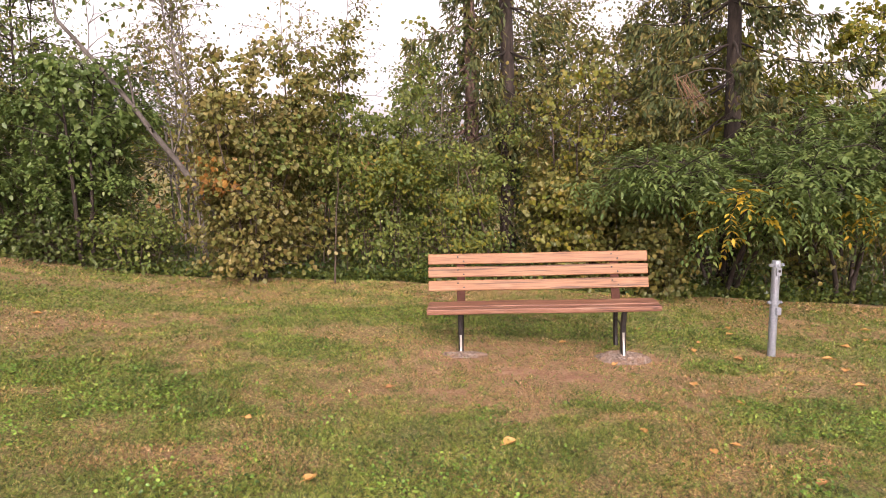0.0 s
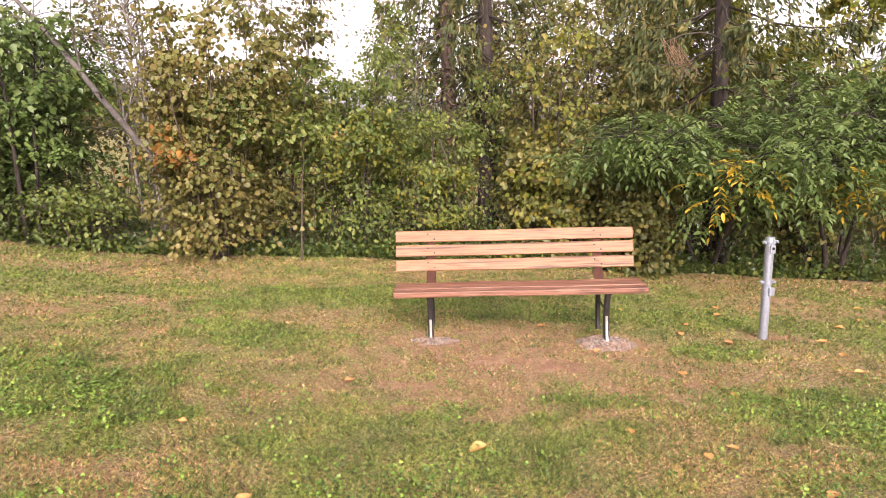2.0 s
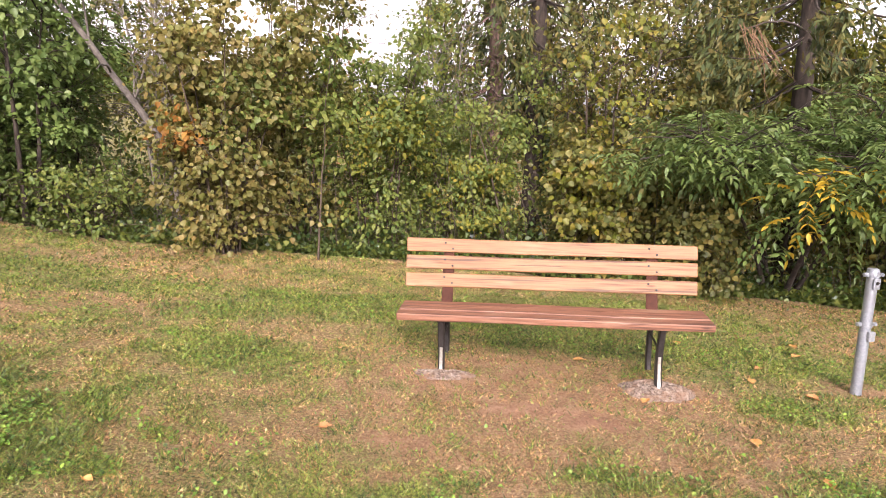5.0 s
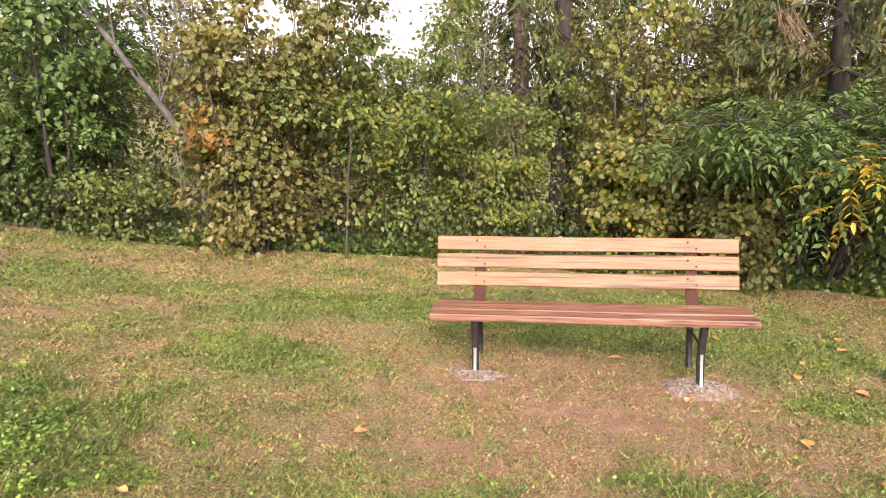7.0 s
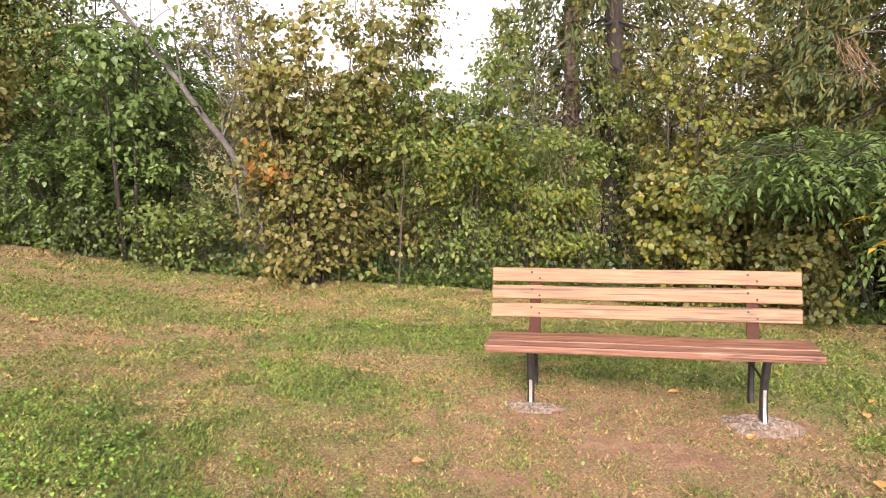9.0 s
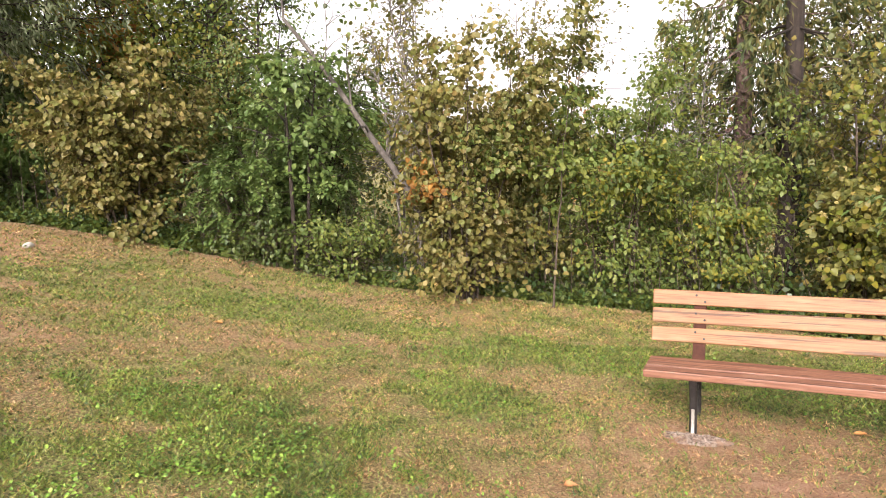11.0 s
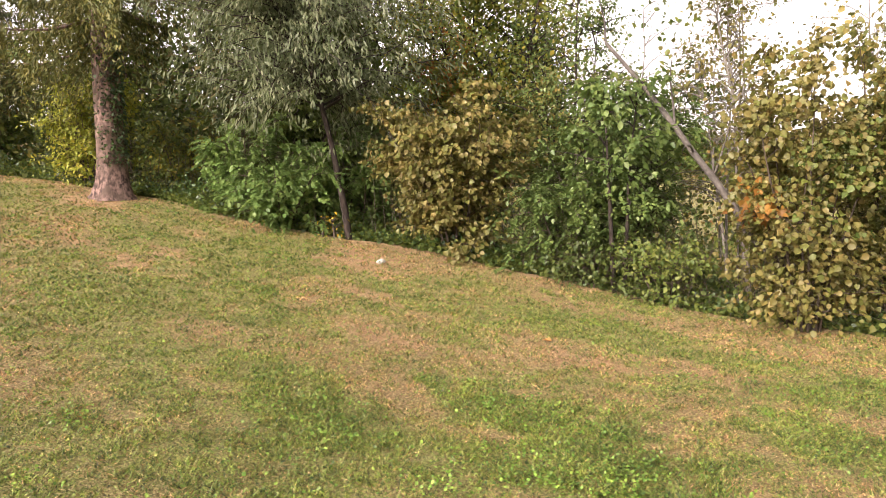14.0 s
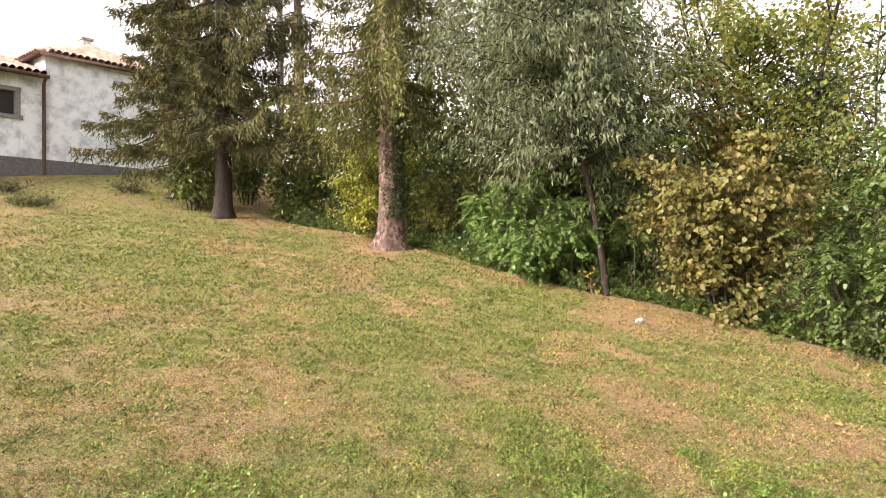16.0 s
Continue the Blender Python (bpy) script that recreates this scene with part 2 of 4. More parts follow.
TURF_SOIL = turf_soil()
BLADE = leafy("green_grass_blades", [(0.045, 0.085, 0.016), (0.12, 0.175, 0.03), (0.19, 0.245, 0.05), (0.09, 0.14, 0.022), (0.25, 0.265, 0.09), (0.13, 0.22, 0.036)], 0.2, 0.5, 2.2, 42)
STRAW = leafy("dry_grass_blades", [(0.15, 0.07, 0.032), (0.40, 0.24, 0.115), (0.53, 0.345, 0.18), (0.29, 0.145, 0.068), (0.26, 0.19, 0.066), (0.57, 0.42, 0.25)], 0.1, 0.7, 2.2, 42)
CLOVER = leafy("clover_leaves", [(0.075, 0.165, 0.025), (0.12, 0.235, 0.036), (0.17, 0.28, 0.05)], 0.25, 0.5, 2.2, 20)

# ---- building helpers ----


def mesh_of(name, verts, faces, mat, smooth=False):
    """A mesh from arrays; all faces have the same number of corners."""
    verts, faces = np.asarray(verts, np.float32), np.asarray(faces, np.int32)
    me = bpy.data.meshes.new(name)
    k = faces.shape[1]
    me.vertices.add(len(verts))
    me.vertices.foreach_set("co", verts.ravel())
    me.loops.add(faces.size)
    me.loops.foreach_set("vertex_index", faces.ravel())
    me.polygons.add(len(faces))
    me.polygons.foreach_set("loop_start", np.arange(0, faces.size, k, dtype=np.int32))
    me.polygons.foreach_set("loop_total", np.full(len(faces), k, np.int32))
    if smooth:
        me.polygons.foreach_set("use_smooth", np.ones(len(faces), bool))
    me.update(calc_edges=True)
    me.materials.append(mat)
    return me


def part(name, me, parent, label="", mat=None):
    """Links a mesh or bmesh as one object under a thing or a part."""
    if isinstance(me, bmesh.types.BMesh):
        bm, me = me, bpy.data.meshes.new(name)
        bm.to_mesh(me)
        bm.free()
        me.materials.append(mat)
    ob = new(name, me)
    ob.parent = parent
    return tagged(ob, label) if label else ob


def thing(name, x, y, z, label, category, group="", rz=0, kind=""):
    e = new(name)
    e.matrix_world = pose(x, y, z, 0, 0, rz)
    e.empty_display_size = 0.1
    return tagged(e, label, category, group, kind)


def box(sx, sy, sz, bevel=0.004, at=(0, 0, 0), m=None, segments=2):
    bm = bmesh.new()
    bmesh.ops.create_cube(bm, size=1, matrix=Matrix.Diagonal((sx, sy, sz, 1)))
    if bevel:
        bmesh.ops.bevel(bm, geom=list(bm.edges), offset=bevel, segments=segments, affect="EDGES", profile=0.5)
    bmesh.ops.transform(bm, matrix=Matrix.Translation(at) @ (m or Matrix()), verts=bm.verts)
    return bm


def sweep(points, radii, sides=6):
    """A tapered tube along a line of points: arrays of verts and quads."""
    p = np.asarray(points, float)
    r = np.broadcast_to(np.asarray(radii, float), (len(p),))
    d = np.gradient(p, axis=0)
    d /= np.linalg.norm(d, axis=1, keepdims=True) + 1e-9
    ref = np.where(np.abs(d[:, 2:3]) > 0.9, [[1.0, 0, 0]], [[0, 0, 1.0]])
    u = np.cross(d, ref)
    u /= np.linalg.norm(u, axis=1, keepdims=True) + 1e-9
    v = np.cross(d, u)
    a = np.linspace(0, 2 * math.pi, sides, endpoint=False)
    ring = p[:, None] + r[:, None, None] * (np.cos(a)[None, :, None] * u[:, None] + np.sin(a)[None, :, None] * v[:, None])
    i = np.arange(len(p) - 1)[:, None] * sides
    j = np.arange(sides)[None]
    k = (j + 1) % sides
    f = np.stack([i + j, i + k, i + sides + k, i + sides + j], -1).reshape(-1, 4)
    return ring.reshape(-1, 3), f


def joined(pieces):
    vs, fs, n = [], [], 0
    for v, f in pieces:
        vs.append(v)
        fs.append(f + n)
        n += len(v)
    return np.concatenate(vs), np.concatenate(fs)


def unit(a):
    return a / (np.linalg.norm(a, axis=-1, keepdims=True) + 1e-9)


OVAL = ((0, 0.0), (0.33, 0.22), (0.36, 0.62), (0, 1.0))      # half outlines: across, along
ROUND = ((0, 0.0), (0.48, 0.30), (0.44, 0.68), (0, 1.0))
NARROW = ((0, 0.0), (0.13, 0.35), (0.10, 0.75), (0, 1.0))
THIN = ((0, 0.0), (0.085, 0.3), (0.065, 0.75), (0, 1.0))


def leaf_mesh(bases, dirs, sizes, shape=OVAL, fold=0.18, droop=0.15, flat=0.6, face=None):
    """One folded leaf at each base: arrays of verts and quads, two for each leaf."""
    n = len(bases)
    d = unit(np.asarray(dirs, float))
    up = unit((np.array([0, 0, 1.0]) * flat if face is None else face) + rng.normal(0, 0.42, (n, 3)))
    side = unit(np.cross(d, up))
    nor = np.cross(side, d)
    s = np.asarray(sizes, float)[:, None]
    (_, _), (w1, l1), (w2, l2), _ = shape
    b = np.asarray(bases, float)
    tip = b + d * s - np.array([0, 0, 1.0]) * s * droop
    lift = nor * s * fold
    v = np.stack([b, b + d * s * l1 + side * s * w1 + lift * w1 * 2, b + d * s * l2 + side * s * w2 + lift * w2 * 2, tip,
                  b + d * s * l2 - side * s * w2 + lift * w2 * 2, b + d * s * l1 - side * s * w1 + lift * w1 * 2], 1).reshape(-1, 3)
    i = np.arange(n)[:, None] * 6
    f = np.stack([i + [[0, 1, 2, 3]], i + [[0, 3, 4, 5]]], 1).reshape(-1, 4)
    return v, f


def kite_mesh(bases, dirs, sizes, width=0.2):
    """One flat pointed leaf or needle spray at each base, one quad each."""
    n = len(bases)
    d = unit(np.asarray(dirs, float))
    side = unit(np.cross(d, unit(np.array([0, 0, 0.5]) + rng.normal(0, 0.5, (n, 3)))))
    s = np.asarray(sizes, float)[:, None]
    b = np.asarray(bases, float)
    v = np.stack([b, b + d * s * 0.42 + side * s * width / 2, b + d * s, b + d * s * 0.42 - side * s * width / 2], 1).reshape(-1, 3)
    return v, np.arange(4 * n).reshape(-1, 4)


def compound(bases, dirs, length, pairs, leaflet, shape=NARROW):
    """Feather-shaped leaves: leaflets in pairs along a stalk."""
    n = len(bases)
    d = unit(np.asarray(dirs, float))
    side = unit(np.cross(d, unit(np.array([0, 0, 1.0]) + rng.normal(0, 0.25, (n, 3)))))
    bs, ds = [], []
    for k in range(pairs):
        s = 0.25 + 0.75 * k / pairs
        at = bases + d * length * s - np.array([0, 0, 1.0]) * length * 0.35 * s * s
        for sign in (-1, 1):
            bs.append(at)
            ds.append(d * 0.45 + sign * side - np.array([0, 0, 0.25]))
    bs.append(bases + d * length - np.array([0, 0, 1.0]) * length * 0.35)
    ds.append(d - np.array([0, 0, 0.5]))
    b, e = np.concatenate(bs), np.concatenate(ds)
    return leaf_mesh(b, e, leaflet * rng.uniform(0.75, 1.2, len(b)), shape, 0.1, 0.15, 1.2)


def bend(p0, p1, sag, wobble, n=8):
    """A line of points from p0 to p1 that bows by sag upwards in its middle and wobbles."""
    s = np.linspace(0, 1, n)[:, None]
    p = np.asarray(p0) * (1 - s) + np.asarray(p1) * s
    p[:, 2:] += sag * 4 * s * (1 - s)
    w = np.cumsum(rng.normal(0, 1, (n, 3)), 0) * wobble / math.sqrt(n)
    return p + w * s


def plant(name, x, y, height, spread, label, category, leaves, leaf_mat, size, stems=6, twigs=14, twig=0.6, low=0.12, lean=(0, 0),
          shape=OVAL, stem_r=0.02, bark=None, feather=0, droop=0.15, accents=(), dirty=0.5, group="", base_r=0.15, z=None, top=0.5, out_flat=0.35):
    """A shrub or tree: stems out of the ground, twigs along them, leaves round the twigs."""
    z0 = gz1(x, y) if z is None else z
    e = thing(name, x, y, z0 - 0.04, label, category, group)
    at, way = [], []
    for k in range(stems):
        wood = []
        a = 2 * math.pi * (k + rng.uniform(-0.3, 0.3)) / stems
        o = np.array([math.cos(a), math.sin(a), 0])
        h = height * rng.uniform(0.72, 1.0) if k else height
        reach = spread * rng.uniform(0.25, 0.85) if stems > 1 else 0.05
        tip = o * reach + np.array([lean[0], lean[1], h])
        n = 12
        s = np.linspace(0, 1, n)[:, None]
        p = o * base_r * min(1, stems - 1) + (tip - o * base_r) * np.concatenate([s ** 1.35, s ** 1.35, s], 1)
        p = p + np.cumsum(rng.normal(0, 0.018 * height / 3, (n, 3)), 0) * s
        wood.append(sweep(p, stem_r * rng.uniform(0.7, 1.15) * (1 - 0.85 * s[:, 0]), 7))
        for t in rng.uniform(low, 1.0, twigs) ** 0.9:
            q = np.array([np.interp(t, s[:, 0], p[:, c]) for c in range(3)])
            b = rng.uniform(0, 2 * math.pi)
            w = np.array([math.cos(b), math.sin(b), out_flat + rng.normal(0, 0.25)]) + o * 0.45
            swell = 0.5 + 0.5 * math.sin(math.pi * min(1, (t - low) / (1 - low) * 0.8 + 0.2)) if t < 0.98 else 0.35
            ln = twig * rng.uniform(0.5, 1.25) * (swell * (1 - top) + top * (1.15 - t))
            end = q + unit(w) * ln
            line = bend(q, end, 0.1 * ln, 0.08 * ln, 5)
            wood.append(sweep(line, np.linspace(stem_r * 0.33, 0.002, 5), 3))
            for _ in range(2):
                i = rng.integers(1, 4)
                end2 = line[i] + unit(w * 0.6 + rng.normal(0, 0.7, 3)) * ln * 0.6
                l2 = bend(line[i], end2, 0.02, 0.05 * ln, 4)
                wood.append(sweep(l2, np.linspace(stem_r * 0.18, 0.0015, 4), 3))
                at.append(l2)
                way.append(np.repeat(unit(end2 - line[i])[None], len(l2), 0))
            at.append(line[1:])
            way.append(np.repeat(unit(w)[None], 4, 0))
        part("stem", mesh_of("stem", *joined(wood), bark or TWIG, True), e)
    at, way = np.concatenate(at), np.concatenate(way)
    idx = rng.integers(0, len(at), leaves)
    spreadr = 0.05 + 0.45 * size if height < 6 else 0.16
    b = at[idx] + rng.normal(0, spreadr, (leaves, 3)) * [1.1, 1.1, 0.55]
    d = way[idx] * 0.7 + rng.normal(0, 0.65, (leaves, 3)) - np.array([0, 0, dirty])
    b[:, 2] = np.maximum(b[:, 2], 0.05)
    mats = [(1.0 - sum(s for _, s, _ in accents), leaf_mat, "crown")] + [(s, m, "foliage") for m, s, _ in accents]
    for share, mat, nm in mats:
        if nm == "crown":
            pick = np.arange(0, int(leaves * share))
        else:
            c = at[np.argmin(at[:, 1] + rng.uniform(0, 1.2, len(at)) + 0.8 * np.abs(at[:, 2] - 0.5 * height))]
            near = np.argsort(((at - c) ** 2).sum(1))[:max(12, int(len(at) * min(0.5, share * 1.3)))]
            k = int(leaves * share)
            pick = np.arange(k)
            b2 = at[near[rng.integers(0, len(near), k)]] + rng.normal(0, spreadr, (k, 3)) * [1.1, 1.1, 0.55]
        bb = b[pick] if nm == "crown" else b2
        dd = d[pick]
        if feather:
            v, f = compound(bb, dd, size * 3.0, feather, size, shape)
        elif shape is NARROW or height > 6:
            v, f = kite_mesh(bb, dd, size * rng.uniform(0.6, 1.3, len(bb)), 0.26 if shape is NARROW else 0.7)
        else:
            v, f = leaf_mesh(bb, dd, size * rng.uniform(0.55, 1.25, len(bb)), shape, 0.2, droop, face=unit(bb * [1, 1, 0]) * 0.65 + [0, 0, 0.75])
        tagged(part(nm, mesh_of(nm, v, f, mat), e), kind="stuff")
    return e


def conifer(name, x, y, height, reach, label, trunk_r, needle_mat, first, whorls, sprays, bark=SCALY, group="", hang=0.45, ivy=0, side=None, size=0.15, bare=0.1):
    """A spruce: straight flared trunk, whorls of drooping boughs, hanging sprays of needles."""
    z0 = gz1(x, y)
    e = thing(name, x, y, z0 - 0.05, label, "tree", group)
    s = np.linspace(0, 1, 26)
    zz = height * s ** 1.5
    p = np.stack([0.06 * np.sin(zz * 0.5), 0.05 * np.sin(zz * 0.37 + 1), zz], 1)
    r = trunk_r * (1 - 0.9 * zz / height) + trunk_r * 0.65 * np.exp(-zz / 0.2)
    v, f = sweep(p, r, 18)
    c = p.repeat(18, 0)
    rough = 1 + 0.05 * np.sin(np.arange(len(v)) * 2.4) + 0.12 * np.exp(-c[:, 2:] / 0.35)[:, 0] * np.sin(np.tile(np.arange(18), 26) * 1.75)
    v = c + (v - c) * rough[:, None]
    part("trunk", mesh_of("trunk", v, f, bark, True), e)
    wood, at, way, sz = [], [], [], []
    for k in range(whorls):
        h = first + (height * 0.97 - first) * (k / whorls) ** 1.15
        far = reach * (1 - (h - first) / (height - first) * 0.85) * rng.uniform(0.75, 1.1)
        for a in rng.uniform(0, 2 * math.pi) + np.arange(5) * 1.257 + rng.normal(0, 0.25, 5):
            if side is not None and h < first + 0.6 and math.cos(a - side) < 0.2:
                continue
            o = np.array([math.cos(a), math.sin(a), 0])
            L = far * rng.uniform(0.6, 1.1)
            q0 = np.array([0, 0, h])
            t = np.linspace(0, 1, 9)[:, None]
            line = q0 + o * L * t + np.array([0, 0, 1.0]) * L * (-0.55 * t + 0.33 * t ** 2.5) + np.cumsum(rng.normal(0, 0.02, (9, 3)), 0)
            wood.append(sweep(line, np.linspace(max(0.012, trunk_r * 0.13), 0.004, 9), 5))
            m = int(sprays * (0.4 + 0.6 * L / reach))
            u = rng.uniform(bare, 1.0, m)
            pos = np.stack([np.interp(u, t[:, 0], line[:, i]) for i in range(3)], 1)
            acr = np.array([-o[1], o[0], 0])
            off = rng.normal(0, 0.16, (m, 1)) * L * 0.55 * (1.1 - u[:, None])
            pos = pos + acr * off - np.array([0, 0, 1.0]) * np.abs(off) * 0.4
            drop = rng.uniform(0, hang, m)
            n = 6
            for j in range(n):
                at.append(pos - np.array([0, 0, 1.0]) * (drop * j / n)[:, None] + rng.normal(0, 0.025, (m, 3)))
                way.append(o * 0.45 + np.array([0, 0, -0.75]) + rng.normal(0, 0.45, (m, 3)))
    v, f = joined(wood)
    tagged(part("bough", mesh_of("bough", v, f, bark, True), e), kind="stuff")
    at, way = np.concatenate(at), np.concatenate(way)
    v, f = kite_mesh(at, way, size * rng.uniform(0.6, 1.3, len(at)), 0.27)
    tagged(part("needle_crown", mesh_of("needle_crown", v, f, needle_mat), e), kind="stuff")
    if ivy:
        h = rng.uniform(0.1, 1, ivy) ** 0.8 * 3.6
        a = rng.normal(0.45, 0.7, ivy)
        rr = trunk_r * (1 - 0.9 * h / height) + rng.uniform(0.0, 0.07, ivy)
        b = np.stack([np.cos(a) * rr + 0.06 * np.sin(h * 0.5), np.sin(a) * rr, h], 1)
        d = np.stack([np.cos(a), np.sin(a), np.full(ivy, -0.7)], 1) + rng.normal(0, 0.4, (ivy, 3))
        v, f = leaf_mesh(b, d, rng.uniform(0.03, 0.065, ivy), ROUND)
        part("ivy", mesh_of("ivy", v, f, IVY), e, "dark ivy climbing the trunk")
    return e


# ---- ground ----
KX = (-400, -60, -30, -24, -18, -17, -12.3, -10.3, -9, -7, -5.5, -4.5, -3, -2, -1, 0, 1.5, 3, 6, 20, 400)
KZ = (6.5, 6, 5.2, 4.25, 2.8, 2.6, 1.78, 1.42, 1.12, 0.80, 0.53, 0.38, 0.20, 0.13, 0.06, 0.0, -0.07, -0.2, -0.36, -0.9, -2)
EX = (-400, -30, -24, -17, -14.5, -12.3, -10.3, -8, -7, -5.3, -3.5, -2.2, -0.75, 1.2, 3.2, 4.6, 8, 400)
EY = (12, 6, 4, 3.7, 5.2, 6.1, 6.5, 7.7, 8.1, 8.7, 9.0, 9.4, 9.7, 9.3, 9.2, 9.1, 9.0, 8.6)
BARES = ((0.75, 5.45, 1.5, 0.75, 0.62), (0.7, 4.9, 1.9, 0.95, 0.5), (-0.6, 4.55, 1.0, 0.35, 0.4), (-3.1, 6.0, 0.7, 0.35, 0.4), (-4.4, 7.9, 1.6, 0.5, 0.4), (-6.2, 5.9, 0.9, 0.3, 0.4), (-8.5, 4.2, 1.2, 0.4, 0.35), (3.8, 7.5, 1.6, 0.6, 0.45), (-1.2, 3.3, 0.8, 0.25, 0.35), (0.80, 5.12, 0.5, 0.22, 0.95), (0.05, 4.63, 0.36, 0.15, 0.8), (0.84, 4.57, 0.13, 0.09, 0.8), (-0.16, 4.25, 0.45, 0.12, 0.5), (-2.3, 6.6, 1.1, 0.4, 0.35), (-4.6, 5.1, 0.9, 0.3, 0.35), (-5.6, 3.8, 0.7, 0.3, 0.45), (-8.5, 4.9, 0.9, 0.3, 0.5), (-7.2, 6.6, 0.9, 0.5, 0.55), (-9.5, 4.1, 0.7, 0.25, 0.45), (-4.6, 5.1, 0.8, 0.3, 0.4), (0.15, 5.58, 0.42, 0.28, 0.75), (1.5, 5.72, 0.5, 0.4, 0.75), (0.8, 5.95, 1.0, 0.45, 0.6), (0.1, 4.5, 0.5, 0.22, 0.6),
         (3.05, 6.2, 0.42, 0.3, 0.6), (1.0, 4.15, 0.16, 0.12, 0.6), (-7.4, 7.1, 0.9, 0.5, 0.5), (-12.2, 5.2, 0.9, 0.5, 0.6), (4.2, 7.3, 1.0, 0.5, 0.5), (-9.5, 5.6, 0.6, 0.25, 0.45))
GREENS = ((-1.35, 5.75, 0.62, 0.42), (-1.9, 4.3, 0.9, 0.5), (-2.6, 4.6, 1.2, 0.4), (1.2, 6.7, 1.2, 0.35), (2.3, 5.6, 0.4, 0.25), (-6.6, 4.9, 0.5, 0.2), (1.1, 4.4, 0.5, 0.15), (-0.3, 7.2, 1.6, 0.6), (2.6, 4.3, 0.9, 0.6), (-3.6, 3.6, 0.9, 0.4), (2.6, 6.6, 0.7, 0.4), (-1.7, 6.6, 0.5, 0.3))


def gz(x, y):
    x, y = np.asarray(x, float), np.asarray(y, float)
    z = sum(np.interp(x + o, KX, KZ) for o in (-0.5, -0.25, 0, 0.25, 0.5)) / 5
    z = z - 0.03 * np.clip(y - 5.5, -3, 5) * np.clip((x + 8) / 4, 0, 1)
    d = np.clip((y - np.interp(x, EX, EY) - 0.1) / 2.2, 0, 1)
    z = z - 0.9 * d * d * (3 - 2 * d)
    z = z + 0.010 * np.sin(2.1 * x + 1.3 * y) + 0.008 * np.sin(3.7 * x - 4.1 * y + 1) + 0.012 * np.sin(1.1 * y - 0.6 * x)
    return z


def gz1(x, y):
    return float(gz(x, y))


def inside(x, y, spots):
    """How far within the nearest of some ellipses, 1 in its middle, ragged at the rim."""
    rag = 0.18 * np.sin(9 * x + 3 * np.sin(7 * y)) + 0.14 * np.sin(13 * y + 2 * np.sin(11 * x))
    m = np.zeros_like(x)
    for s in spots:
        q = 1 - np.hypot((x - s[0]) / s[2], (y - s[1]) / s[3]) + rag
        m = np.maximum(m, np.clip(q * 2.0, 0, 1) * (s[4] if len(s) > 4 else 1))
    return m


GRIDS = [np.random.default_rng(k).uniform(0, 1, (64, 64)) for k in range(4)]


def patches(x, y, size, k):
    """Smooth random values from 0 to 1 over the ground, in lumps of the given size."""
    u, v = np.asarray(x) / size + 640, np.asarray(y) / size + 640
    i, j = np.floor(u).astype(int), np.floor(v).astype(int)
    a, b = u - i, v - j
    a, b = a * a * (3 - 2 * a), b * b * (3 - 2 * b)
    g = GRIDS[k]
    return (g[i % 64, j % 64] * (1 - a) * (1 - b) + g[(i + 1) % 64, j % 64] * a * (1 - b) + g[i % 64, (j + 1) % 64] * (1 - a) * b + g[(i + 1) % 64, (j + 1) % 64] * a * b)


def dryness(x, y):
    """0 on green turf, 1 on dry tan turf."""
    q = 0.5 * patches(x + 0.35 * y, y * 1.7, 1.5, 0) + 0.3 * patches(x, y * 1.5, 0.5, 1) + 0.2 * patches(x, y, 0.17, 2)
    edge = np.clip(1 - np.abs(y - np.interp(x, EX, EY) + 0.3) / 1.1, 0, 1)
    q = q + 0.4 * inside(x, y, BARES) + 0.22 * edge - 0.45 * inside(x, y, GREENS) + 0.12 * np.clip(1 - np.hypot(x - 0.8, y - 5) / 2.5, 0, 1)
    near = np.clip(2.0 - (y - np.interp(x, EX, EY)), 0, 1)
    return np.clip((q - 0.46) * 3.2, 0, 0.9) * near


def ground():
    gx = np.concatenate([[-600, -300, -150, -80, -50, -40], np.arange(-32, -9, 0.5), np.arange(-9, 6, 0.11), np.arange(6, 14, 0.5), [16, 20, 30, 50, 100, 250, 600]])
    gy = np.concatenate([[-600, -300, -150, -80, -40, -20, -12], np.arange(-8, 1.5, 0.5), np.arange(1.5, 10.5, 0.11), np.arange(10.5, 18, 0.5), [20, 25, 35, 50, 100, 250, 600]])
    x, y = np.meshgrid(gx, gy, indexing="ij")
    v = np.stack([x, y, gz(x, y)], -1).reshape(-1, 3)
    i, j = np.meshgrid(np.arange(len(gx) - 1), np.arange(len(gy) - 1), indexing="ij")
    q = (i * len(gy) + j).ravel()[:, None]
    me = mesh_of("ground", v, q + [[0, len(gy), len(gy) + 1, 1]], TURF_SOIL, True)
    a = me.attributes.new("dry", "FLOAT", "POINT")
    a.data.foreach_set("value", dryness(v[:, 0], v[:, 1]).astype(np.float32))
    a = me.attributes.new("bare", "FLOAT", "POINT")
    under = np.clip((v[:, 1] - np.interp(v[:, 0], EX, EY) + 0.5) / 0.8, 0, 1) * 0.4 * (v[:, 1] < np.interp(v[:, 0], EX, EY) + 3)
    a.data.foreach_set("value", np.maximum(inside(v[:, 0], v[:, 1], BARES), under).astype(np.float32))
    return tagged(new("ground", me), "patchy dry lawn with bare reddish earth", "ground", kind="structure")


ground()


